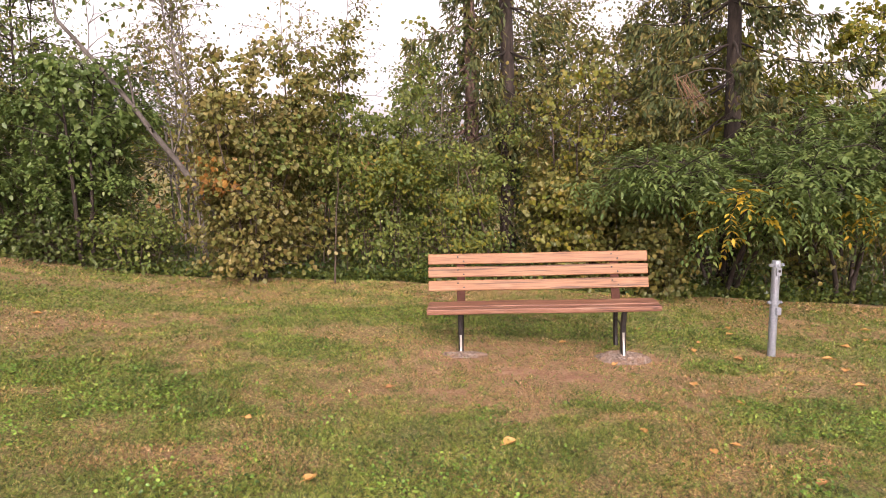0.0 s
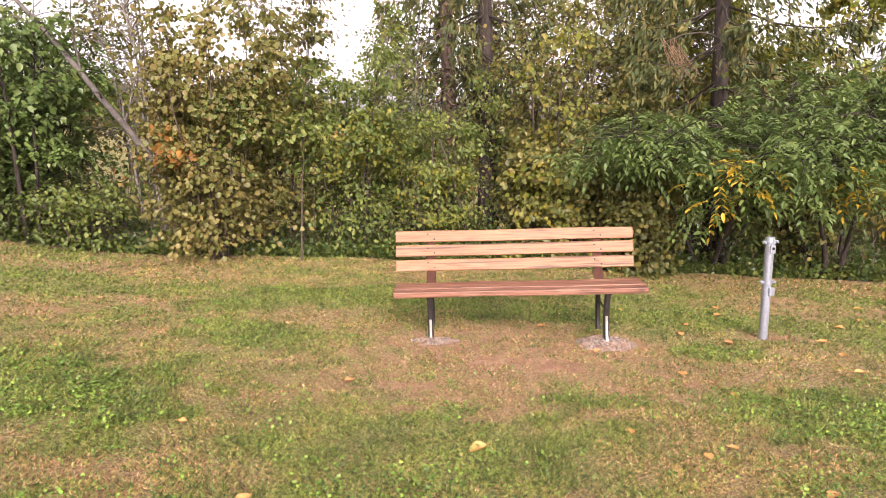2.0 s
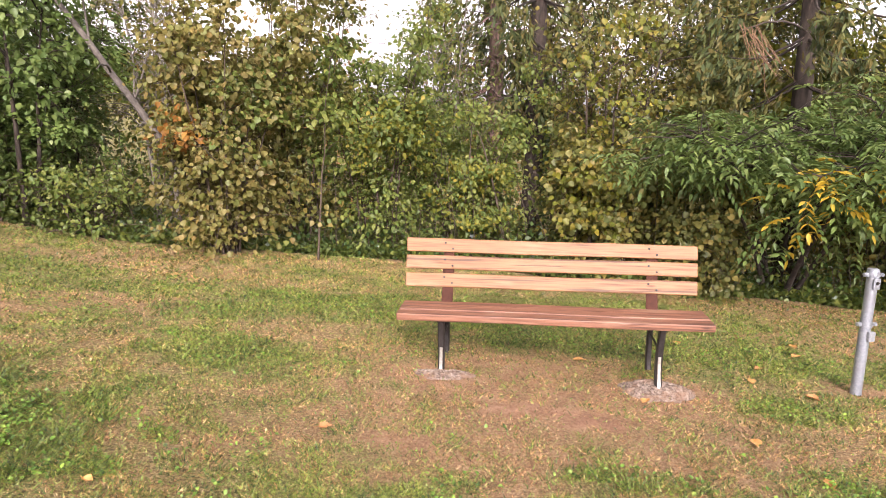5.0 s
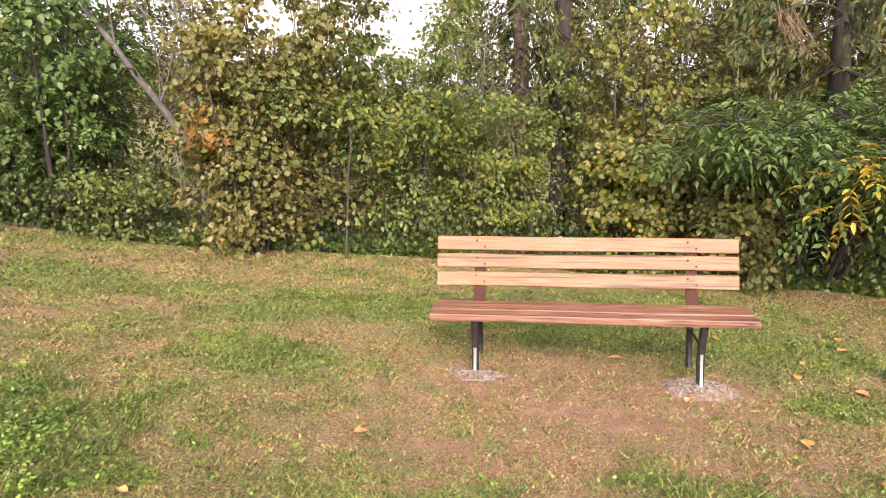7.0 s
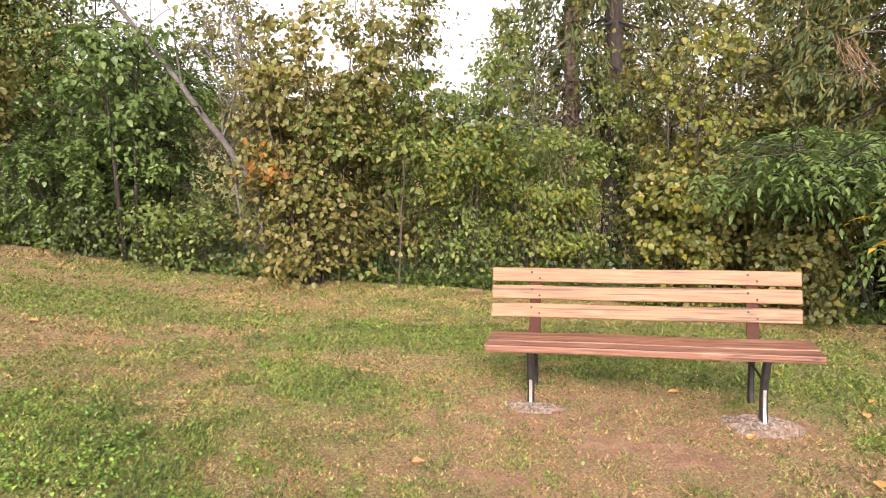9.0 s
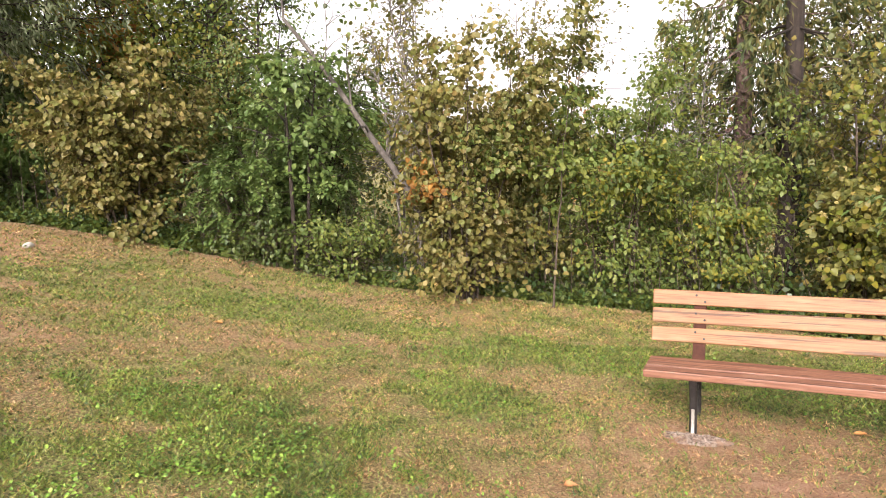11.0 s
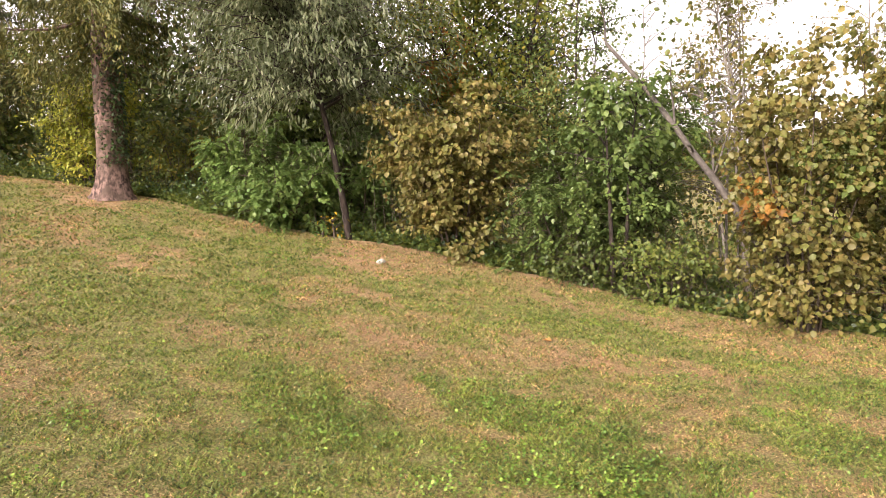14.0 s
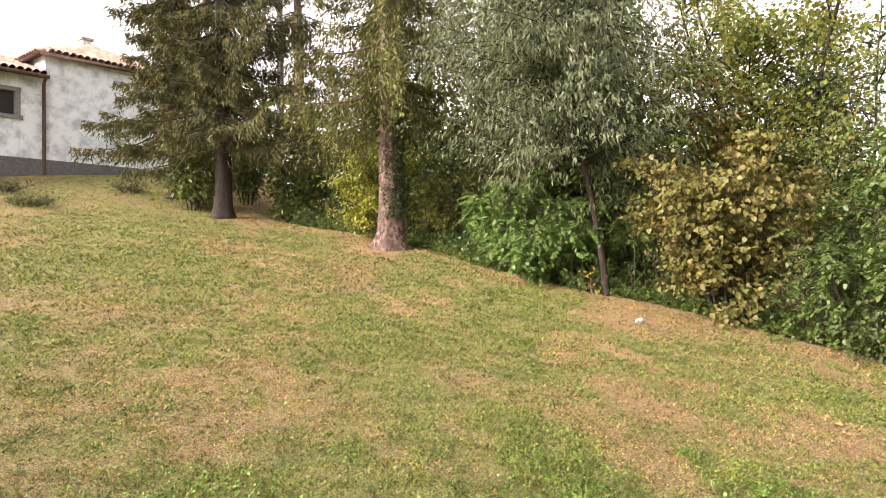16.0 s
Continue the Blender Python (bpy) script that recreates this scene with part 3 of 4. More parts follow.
def scatter(n, near, far, a0, a1):
    """Places on the lawn, thinning out with distance from the spot where one stands."""
    r = near * (far / near) ** rng.uniform(0, 1, n)
    a = rng.uniform(a0, a1, n)
    x, y = 0.2 + r * np.cos(a), 0.9 + r * np.sin(a)
    keep = (y < np.interp(x, EX, EY) + 0.05) & (np.hypot(x, y) < 27)
    return x[keep], y[keep], r[keep]


def turf(name, n, mat, label, dry_one, tall, wide):
    """Blades of grass, thick where the turf is dry or where it is green."""
    x, y, r = [np.concatenate(q) for q in zip(scatter(n, 2.1, 25, 0.7, math.pi + 0.2), scatter(n // 4, 2.1, 18, math.pi + 0.2, 2 * math.pi + 0.7), scatter(n // 9, 0.5, 2.1, 0, 2 * math.pi), scatter(n // 90, 0.1, 0.5, 0, 2 * math.pi))]
    d = dryness(x, y)
    clump = patches(x, y, 0.09, 3)
    want = (0.18 + 0.95 * d if dry_one else 1.0 - 0.68 * d) * (0.35 + 0.9 * clump) * (1 - 0.95 * inside(x, y, BARES) ** 1.3)
    keep = rng.uniform(0, 1, len(x)) < want
    x, y, r, d, clump = x[keep], y[keep], r[keep], d[keep], clump[keep]
    n = len(x)
    h = tall * (1 + 0.6 * inside(x, y, GREENS)) * rng.uniform(0.4, 1.1, n) * (0.55 + 0.9 * clump) * np.clip(r / 6, 1, 1.25)
    w = wide * rng.uniform(0.6, 1.3, n) * np.clip(r / 3.2, 1, 4)
    a, b = rng.uniform(0, 2 * math.pi, n), rng.uniform(0, 2 * math.pi, n)
    lean = rng.uniform(0.5, 1.9 if not dry_one else 3.2, n) * h
    c = np.stack([np.cos(a) * w, np.sin(a) * w, np.zeros(n)], 1)
    base = np.stack([x, y, gz(x, y) - 0.003], 1)
    tip = base + np.stack([np.cos(b) * lean, np.sin(b) * lean, h], 1)
    v = np.stack([base - c, base + c, tip], 1).reshape(-1, 3)
    tagged(new(name, mesh_of(name, v, np.arange(3 * n).reshape(-1, 3), mat)), label, "grass", kind="stuff")


def clover():
    x, y, r = scatter(520000, 1.5, 16, -0.1, math.pi)
    m = np.maximum(inside(x, y, GREENS) * (0.1 + 0.9 * patches(x, y, 0.3, 1)), np.clip(patches(x, y, 0.35, 2) - 0.45, 0.0, 1) * 0.7) * (1 - dryness(x, y) * 0.85) * (1 - inside(x, y, BARES))
    keep = rng.uniform(0, 1, len(x)) < m * 0.85
    x, y, r = x[keep], y[keep], r[keep]
    n = len(x)
    b = np.stack([x, y, gz(x, y) + rng.uniform(0.008, 0.045, n)], 1)
    d = rng.normal(0, 1, (n, 3)) * [1, 1, 0.4]
    v, f = leaf_mesh(b, d, rng.uniform(0.012, 0.026, n) * np.clip(r / 6, 1, 2), OVAL, 0.15, 0.1, 1.0)
    tagged(new("clover", mesh_of("clover", v, f, CLOVER)), "patches of bright green clover and weeds", "clover", kind="stuff")


turf("lawn_grass", 1050000, BLADE, "short mown green grass", False, 0.028, 0.0036)
turf("dry_grass", 900000, STRAW, "dry tan mown grass and clippings on the turf", True, 0.018, 0.0027)
clover()


def bench():
    """Park bench with three back planks and three seat planks on curved iron legs."""
    e = thing("park_bench", 0.815, 5.95, 0.012, "weathered wooden park bench on curved iron legs", "bench", rz=-3.2)
    e.rotation_euler.y = radians(-0.5)
    L = 1.945

    def plank(name, ln, w, t, at, tilt, mat, label):
        bm = box(ln, t, w, 0.007)
        for vv in bm.verts:                       # hand-sawn: slightly uneven edges
            vv.co.z += 0.0025 * math.sin(vv.co.x * 9 + at[2] * 40)
        bmesh.ops.subdivide_edges(bm, edges=[g for g in bm.edges if abs(g.verts[0].co.x - g.verts[1].co.x) > 1], cuts=6)
        for vv in bm.verts:
            vv.co.z += 0.002 * math.sin(vv.co.x * 5 + at[2] * 60)
        ob = part(name, bm, e, label, mat)
        ob.matrix_local = pose(*at, tilt, 0, 0)
        return ob
    for k, (z, yy) in enumerate(((0.495, 0.113), (0.610, 0.143), (0.722, 0.172))):
        p = plank("back_plank", L, 0.094, 0.034, (0, yy, z), -14, BACK_WOOD, "pale orange varnished pine plank")
        for sx in (-0.68, 0.68):
            for dx, dz in ((-0.025, 0.02), (0.028, -0.02)):
                bm = bmesh.new()
                bmesh.ops.create_cone(bm, cap_ends=True, segments=10, radius1=0.008, radius2=0.006, depth=0.006, matrix=pose(sx + dx, -0.019, dz, 90, 0, 0))
                part("screw", bm, p, "dark round screw head", IRON)
    for k, (yy, z, w) in enumerate(((-0.308, 0.358, 0.100), (-0.196, 0.363, 0.100), (-0.084, 0.361, 0.100))):
        plank("seat_plank", L - 0.01, 0.045, w, (0.01, yy, z), 1.0, SEAT_WOOD, "worn reddish-brown seat plank")
    for sx in (-0.68, 0.68):
        # upright that carries the back, runs down into the rear leg
        line = [(sx, 0.06, -0.06), (sx, 0.085, 0.10), (sx, 0.075, 0.24), (sx, 0.055, 0.34), (sx, 0.10, 0.44), (sx, 0.19, 0.75)]
        part("back_support", flat_bar(line[2:], 0.075, 0.012), e, "red-brown painted iron upright", RUSTY)
        part("rear_leg", flat_bar(smooth_line(line[:4]), 0.036, 0.042), e, "dark iron rear leg", IRON)
        front = [(sx, -0.285, -0.06), (sx, -0.255, 0.05), (sx, -0.25, 0.15), (sx, -0.285, 0.26), (sx, -0.315, 0.345)]
        leg = part("front_leg", flat_bar(smooth_line(front), 0.042, 0.046), e, "curved dark iron front leg", IRON)
        part("bare_patch", flat_bar(smooth_line([(sx, -0.307, -0.05), (sx, -0.284, 0.03), (sx, -0.273, 0.14)]), 0.020, 0.010), leg, "rubbed shiny bare steel", BARE)
        part("seat_bearer", flat_bar([(sx, -0.34, 0.333), (sx, -0.1, 0.333), (sx, 0.06, 0.333)], 0.05, 0.016), e, "dark iron bar under the seat", IRON)
        part("brace", flat_bar([(sx, -0.25, 0.17), (sx, -0.1, 0.185), (sx, 0.08, 0.19)], 0.012, 0.012), e, "thin iron brace between the legs", IRON)
    return e


def smooth_line(p, n=10):
    p = np.asarray(p, float)
    t = np.linspace(0, 1, len(p))
    c = [np.polyfit(t, p[:, k], min(3, len(p) - 1)) for k in range(3)]
    s = np.linspace(0, 1, n)
    return [tuple(np.polyval(q, v) for q in c) for v in s]


def flat_bar(points, width, thick):
    """A bar of rectangular section with eased edges along points that lie in one upright plane."""
    bm = bmesh.new()
    rings = []
    p = [Vector(q) for q in points]
    for i, q in enumerate(p):
        d = (p[min(i + 1, len(p) - 1)] - p[max(i - 1, 0)]).normalized()
        a = Vector((1, 0, 0))
        b = d.cross(a).normalized()
        w, t, c = width / 2, thick / 2, min(width, thick) * 0.22
        rings.append([bm.verts.new(q + a * u + b * v) for u, v in ((w - c, t), (w, t - c), (w, c - t), (w - c, -t), (c - w, -t), (-w, c - t), (-w, t - c), (c - w, t))])
    for r, s in zip(rings, rings[1:]):
        for k in range(8):
            bm.faces.new((r[k], r[(k + 1) % 8], s[(k + 1) % 8], s[k]))
    bm.faces.new(rings[0][::-1])
    bm.faces.new(rings[-1])
    bmesh.ops.recalc_face_normals(bm, faces=bm.faces)
    return bm


bench()


def footing(x, y, rx, ry, h, label):
    """A ragged crust of concrete round a leg."""
    bm = bmesh.new()
    bmesh.ops.create_icosphere(bm, subdivisions=5, radius=1)
    for v in bm.verts:
        a = math.atan2(v.co.y, v.co.x)
        k = 1 + 0.12 * math.sin(3 * a + x) + 0.09 * math.sin(7 * a + 2) + 0.05 * math.sin(13 * a)
        q = noise.noise(v.co * 3.5 + Vector((x, y, 0)))
        v.co = Vector((v.co.x * rx * k, v.co.y * ry * k, max(v.co.z, -0.2) * h * (1 + 0.3 * q) + 0.010 * noise.noise(v.co * 14) + 0.008 * noise.noise(v.co * 31)))
    me = bpy.data.meshes.new("concrete_footing")
    bm.to_mesh(me)
    bm.free()
    me.materials.append(CONCRETE)
    ob = new("concrete_footing", me)
    ob.matrix_world = pose(x, y, gz1(x, y))
    tagged(ob, label, "footing", "bench footings")


footing(0.12, 5.62, 0.20, 0.08, 0.02, "flat crumbled concrete footing half buried in earth")
footing(1.46, 5.66, 0.22, 0.14, 0.07, "raised crumbled pale concrete footing of the bench")


def post():
    """Galvanised tube with clamps and a bracket."""
    x, y = 2.95, 6.12
    e = thing("metal_post", x, y, gz1(x, y), "short galvanised steel post with pipe clamps", "post", rz=12)
    e.rotation_euler.y = radians(1.0)
    v, f = sweep([(0, 0, -0.1), (0, 0, 0.2), (0, 0, 0.5), (0, 0, 0.86)], 0.036, 24)
    part("tube", mesh_of("tube", v, f, ZINC, True), e)
    bm = bmesh.new()
    bmesh.ops.create_cone(bm, cap_ends=True, segments=24, radius1=0.040, radius2=0.036, depth=0.025, matrix=Matrix.Translation((0, 0, 0.868)))
    part("cap", bm, e, "flat zinc cap", ZINC)
    for z in (0.84, 0.50):
        c = part("clamp", mesh_of("clamp", *sweep([(0, 0, z - 0.014), (0, 0, z + 0.014)], 0.042, 24), ZINC, True), e, "clamp band with screw lugs")
        for s in (-1, 1):
            part("lug", box(0.034, 0.018, 0.026, 0.003, (s * 0.056, -0.004, z)), c, "", ZINC)
            bm = bmesh.new()
            bmesh.ops.create_cone(bm, cap_ends=True, segments=6, radius1=0.010, radius2=0.010, depth=0.036, matrix=pose(s * 0.060, -0.006, z, 90, 0, 0))
            part("bolt", bm, c, "hexagonal bolt", ZINC)
    b = part("bracket", box(0.048, 0.014, 0.075, 0.004, (0.0, -0.042, 0.785)), e, "small bracket with a dark hole", ZINC)
    bm = bmesh.new()
    bmesh.ops.create_cone(bm, cap_ends=True, segments=12, radius1=0.012, radius2=0.012, depth=0.008, matrix=pose(0.0, -0.050, 0.79, 90, 0, 0))
    part("hole", bm, b, "dark bolt hole", IRON)
    part("latch", box(0.05, 0.03, 0.07, 0.008, (0.012, -0.045, 0.425)), e, "cast lug below the lower clamp", ZINC)


post()


def fallen_leaf(x, y, s, turn, mat, label):
    """A dry curled leaf with a stalk."""
    e = thing("fallen_leaf", x, y, gz1(x, y) + 0.012, label, "leaf", "fallen leaves on the lawn", rz=turn)
    bm = bmesh.new()
    n = 8
    grid = []
    for i in range(n + 1):
        t = i / n
        w = 0.34 * math.sin(math.pi * min(1, t * 1.02) ** 0.8) * (1 + 0.08 * math.sin(9 * t + x))
        grid.append([bm.verts.new((s * (t - 0.5), s * w * k / 2, s * (0.30 * (k / 2) ** 2 * w * 2 + 0.35 * (t - 0.5) ** 2 + 0.03 * math.sin(5 * t + k + y)))) for k in (-2, -1, 0, 1, 2)])
    for a, b in zip(grid, grid[1:]):
        for k in range(4):
            if (a[k].co - a[k + 1].co).length + (b[k].co - b[k + 1].co).length > 1e-5:
                bm.faces.new((a[k], a[k + 1], b[k + 1], b[k]))
    part("blade", bm, e, "", mat)
    v, f = sweep([(-0.5 * s, 0, 0.08 * s), (-0.66 * s, 0.02 * s, 0.10 * s), (-0.8 * s, 0.05 * s, 0.06 * s)], 0.0016, 5)
    part("stalk", mesh_of("stalk", v, f, mat), e)


for x, y, s in LEAVES:
    b = rng.uniform() < 0.22
    fallen_leaf(x, y, s, rng.uniform(0, 360), FALLEN_BROWN if b else FALLEN, "curled brown fallen leaf on the grass" if b else "curled yellow-tan fallen leaf on the grass")


def pebble(x, y, s):
    bm = bmesh.new()
    bmesh.ops.create_icosphere(bm, subdivisions=3, radius=s)
    for v in bm.verts:
        v.co = v.co * (1 + 0.35 * noise.noise(v.co * 9 / s * 0.1 + Vector((x, 0, 0))))
        v.co.z *= 0.6
    me = bpy.data.meshes.new("stone")
    bm.to_mesh(me)
    bm.free()
    me.materials.append(STONE)
    ob = new("stone", me)
    ob.matrix_world = pose(x, y, gz1(x, y) + s * 0.3, 0, 0, 40)
    tagged(ob, "pale rounded stone lying on the lawn edge", "stone")


pebble(-7.03, 7.02, 0.06)

# ---- hedge and trees, from the bench side to the house side ----
HAZEL_LABEL = "olive-yellow hazel shrub with large round leaves"
LEAFLET = ((0, 0.0), (0.20, 0.30), (0.17, 0.68), (0, 1.0))
plant("hazel_shrub", -2.6, 9.3, 3.1, 1.35, HAZEL_LABEL, "shrub", 9800, HAZEL_TAN, 0.066, 13, 18, 0.62, 0.02, shape=ROUND, accents=((RUST_LEAF, 0.012, ""), (GREEN, 0.05, "")), group="hedge shrubs", top=0.9)
plant("hazel_shrub", -1.9, 10.1, 3.7, 0.9, HAZEL_LABEL, "shrub", 4600, HAZEL, 0.066, 8, 18, 0.5, 0.08, shape=ROUND, group="hedge shrubs", top=0.9)
plant("green_sapling", -0.95, 10.3, 3.3, 1.2, "bright green young maple shrub in the hedge", "shrub", 9500, GREEN, 0.060, 8, 18, 0.75, 0.10, group="hedge shrubs", accents=((YELLOWGREEN, 0.08, ""),), top=0.8)
plant("green_sapling", 0.1, 10.6, 2.8, 1.2, "bright green young maple shrub in the hedge", "shrub", 9000, GREEN, 0.056, 8, 16, 0.7, 0.08, group="hedge shrubs", accents=((YELLOWGREEN, 0.10, ""),))
plant("thin_sapling", -1.5, 9.25, 2.4, 0.2, "thin single-stemmed sapling at the lawn edge", "sapling", 380, GREEN, 0.075, 1, 10, 0.45, 0.45, stem_r=0.017, lean=(0.15, 0), group="hedge shrubs")
plant("hazel_shrub", 1.9, 10.0, 2.25, 1.1, HAZEL_LABEL, "shrub", 8100, HAZEL, 0.070, 8, 17, 0.65, 0.06, shape=ROUND, group="hedge shrubs", accents=((YELLOWGREEN, 0.05, ""),))
plant("hazel_tree", 2.0, 11.2, 4.6, 1.2, "tall thin hazel with sparse yellowing leaves", "tree", 3600, HAZEL, 0.066, 5, 20, 0.8, 0.35, shape=ROUND, group="hedge trees", stem_r=0.03, accents=((YELLOWGREEN, 0.35, ""),), top=0.2)
plant("hazel_tree", -0.1, 14.0, 5.6, 1.0, "tall thin hazel with sparse yellowing leaves", "tree", 1500, YELLOWGREEN, 0.085, 4, 18, 0.8, 0.4, shape=ROUND, group="hedge trees", stem_r=0.03, top=0.2)
plant("hazel_tree", 6.6, 12.4, 5.6, 1.5, "tall thin hazel with sparse yellowing leaves", "tree", 6500, YELLOWGREEN, 0.08, 5, 20, 0.9, 0.3, shape=ROUND, group="hedge trees", stem_r=0.03, top=0.2)
plant("hazel_shrub", 2.95, 9.6, 1.35, 0.9, HAZEL_LABEL, "shrub", 5200, HAZEL, 0.066, 8, 14, 0.55, 0.06, shape=ROUND, group="hedge shrubs")
plant("walnut_tree", 3.9, 9.7, 2.45, 1.9, "broad green tree with feather-shaped hanging leaves", "tree", 1500, WALNUT, 0.085, 7, 20, 1.05, 0.72, shape=LEAFLET, feather=4, bark=BARK, stem_r=0.04, lean=(-0.2, -0.7), accents=((YELLOW, 0.014, ""),), group="hedge trees", dirty=0.45, out_flat=0.05, top=0.2)
plant("walnut_tree", 5.5, 9.5, 2.6, 1.7, "broad green tree with feather-shaped hanging leaves", "tree", 1600, WALNUT, 0.085, 6, 20, 1.05, 0.58, shape=LEAFLET, feather=4, bark=BARK, stem_r=0.04, lean=(-0.5, -0.6), accents=((YELLOW, 0.02, ""),), group="hedge trees", dirty=0.45, out_flat=0.05, top=0.2)
plant("hazel_shrub", 5.2, 10.0, 2.0, 1.0, HAZEL_LABEL, "shrub", 3780, HAZEL, 0.070, 7, 15, 0.65, 0.05, shape=ROUND, group="hedge shrubs")
plant("hazel_shrub", 7.2, 10.0, 3.2, 1.3, HAZEL_LABEL, "shrub", 4050, HAZEL, 0.074, 7, 15, 0.8, 0.05, shape=ROUND, group="hedge shrubs")
plant("green_shrub", -5.2, 9.75, 3.0, 1.5, "mid-green shrub with layered feather-shaped leaves", "shrub", 1500, WALNUT, 0.055, 8, 22, 0.9, 0.25, shape=OVAL, feather=4, group="hedge shrubs", bark=BARK, top=0.7, out_flat=0.1)
plant("green_shrub", -5.6, 9.2, 1.6, 1.1, "mid-green dense shrub in the hedge", "shrub", 900, WALNUT, 0.055, 7, 16, 0.8, 0.3, shape=OVAL, feather=4, group="hedge shrubs", out_flat=0.05)
plant("green_shrub", -4.2, 9.25, 0.8, 0.9, "low green bramble thicket in the hedge", "shrub", 2600, GREEN, 0.055, 9, 12, 0.5, 0.05, group="hedge shrubs")
plant("green_shrub", -5.1, 9.0, 0.7, 0.8, "low green bramble thicket in the hedge", "shrub", 2200, DEEP, 0.055, 9, 12, 0.5, 0.05, group="hedge shrubs")
plant("elder_shrub", -5.7, 10.9, 3.8, 1.4, "tall green shrub with layered feather-shaped leaves", "shrub", 1100, DEEP, 0.058, 7, 22, 1.0, 0.25, shape=OVAL, feather=4, group="hedge trees", bark=BARK, top=0.5, out_flat=0.1)
plant("twin_stem_shrub", -4.7, 9.0, 2.6, 0.35, "green shrub with two bare brown stems", "shrub", 1500, WALNUT, 0.08, 2, 18, 0.75, 0.5, stem_r=0.042, bark=BARK, group="hedge shrubs", base_r=0.07)
plant("poplar_sapling", -3.65, 10.3, 5.2, 0.3, "tall thin pale sapling with sparse leaves", "sapling", 900, HAZEL_TAN, 0.07, 3, 30, 0.7, 0.42, stem_r=0.034, bark=PALE_BARK, lean=(-0.5, 0.1), group="hedge trees", top=0.2)
plant("poplar_sapling", -4.4, 11.6, 5.8, 0.7, "tall thin sapling with sparse yellowing leaves", "sapling", 1300, HAZEL, 0.06, 4, 30, 0.9, 0.4, stem_r=0.028, bark=PALE_BARK, group="hedge trees", top=0.2)
plant("poplar_sapling", -2.3, 11.9, 5.6, 0.8, "tall thin sapling with sparse yellowing leaves", "sapling", 1500, HAZEL_TAN, 0.06, 4, 28, 0.8, 0.4, stem_r=0.024, bark=PALE_BARK, group="hedge trees", top=0.2)
plant("poplar_sapling", -0.4, 12.2, 5.0, 0.8, "tall thin sapling with sparse green leaves", "sapling", 1500, GREEN, 0.06, 4, 26, 0.8, 0.4, stem_r=0.024, bark=PALE_BARK, group="hedge trees", top=0.2)
plant("elder_tree", -6.7, 10.6, 5.6, 1.3, "tall green tree with small layered leaves", "tree", 11000, WALNUT, 0.05, 5, 34, 1.1, 0.25, stem_r=0.045, bark=BARK, group="hedge trees", accents=((HAZEL, 0.12, ""),), top=0.3, out_flat=0.1)
plant("hazel_tree", 1.9, 14.3, 6.3, 1.6, "tall thin hazel with yellowing leaves before the spruces", "tree", 10500, HAZEL, 0.075, 6, 34, 1.1, 0.4, group="hedge trees", stem_r=0.03, top=0.2)
plant("hazel_tree", 4.6, 14.3, 6.3, 1.6, "tall thin hazel with yellowing leaves before the spruces", "tree", 9500, HAZEL, 0.075, 6, 34, 1.1, 0.45, group="hedge trees", stem_r=0.03, top=0.2)
plant("poplar_sapling", -5.9, 11.2, 5.0, 0.6, "tall thin sapling with sparse green leaves", "sapling", 1000, GREEN, 0.085, 3, 26, 0.8, 0.3, stem_r=0.03, bark=PALE_BARK, group="hedge trees", top=0.2)
plant("hazel_shrub", -7.1, 8.5, 2.35, 1.45, "tan-olive hazel shrub with drying round leaves", "shrub", 12825, HAZEL_TAN, 0.068, 10, 19, 0.72, 0.05, shape=ROUND, group="hedge shrubs", lean=(0, -0.2))
plant("willow_tree", -8.47, 7.6, 4.9, 1.9, "silver-green willow-leaved tree with drooping sprays", "tree", 33000, SILVER, 0.10, 1, 150, 2.0, 0.36, shape=NARROW, bark=BARK, stem_r=0.055, group="hedge trees", dirty=1.3, lean=(-0.75, -0.75), base_r=0.03, top=0.1, out_flat=0.05)
plant("hazel_tree", 3.3, 12.6, 5.2, 1.3, "tall thin hazel with sparse yellowing leaves", "tree", 6075, HAZEL, 0.074, 5, 20, 0.9, 0.3, shape=ROUND, group="hedge trees", stem_r=0.03, top=0.2)
plant("hazel_tree", 5.6, 13.2, 5.6, 1.4, "tall thin hazel with sparse yellowing leaves", "tree", 4500, YELLOWGREEN, 0.09, 5, 20, 0.9, 0.3, shape=ROUND, group="hedge trees", stem_r=0.03, top=0.2)
plant("green_shrub", -17.3, 4.9, 2.0, 1.0, "mid-green dense shrub below the spruces", "shrub", 2600, GREEN, 0.1, 7, 14, 0.7, 0.06, group="hedge shrubs")
plant("green_shrub", -19.3, 3.9, 2.2, 1.2, "mid-green dense shrub below the spruces", "shrub", 2800, WALNUT, 0.1, 7, 14, 0.8, 0.06, group="hedge shrubs")
plant("green_shrub", -21.6, 2.9, 2.0, 1.2, "mid-green dense shrub beside the house wall", "shrub", 2600, DEEP, 0.1, 7, 14, 0.8, 0.06, group="hedge shrubs")
plant("green_shrub", -16.2, 6.6, 3.4, 1.5, "mid-green dense shrub below the spruces", "shrub", 4200, DEEP, 0.1, 7, 16, 0.9, 0.06, group="hedge shrubs")
plant("oak_tree", -11.3, 9.0, 6.8, 1.8, "tall green broadleaf tree behind the willow", "tree", 17000, DEEP, 0.12, 5, 40, 1.4, 0.2, stem_r=0.07, bark=BARK, group="hedge trees", top=0.2)
plant("robinia_shrub", -9.6, 7.15, 0.95, 1.0, "low green shrub with feather-shaped leaves", "shrub", 480, ROBINIA, 0.07, 7, 12, 0.6, 0.15, shape=OVAL, feather=6, group="hedge shrubs", out_flat=0.1)
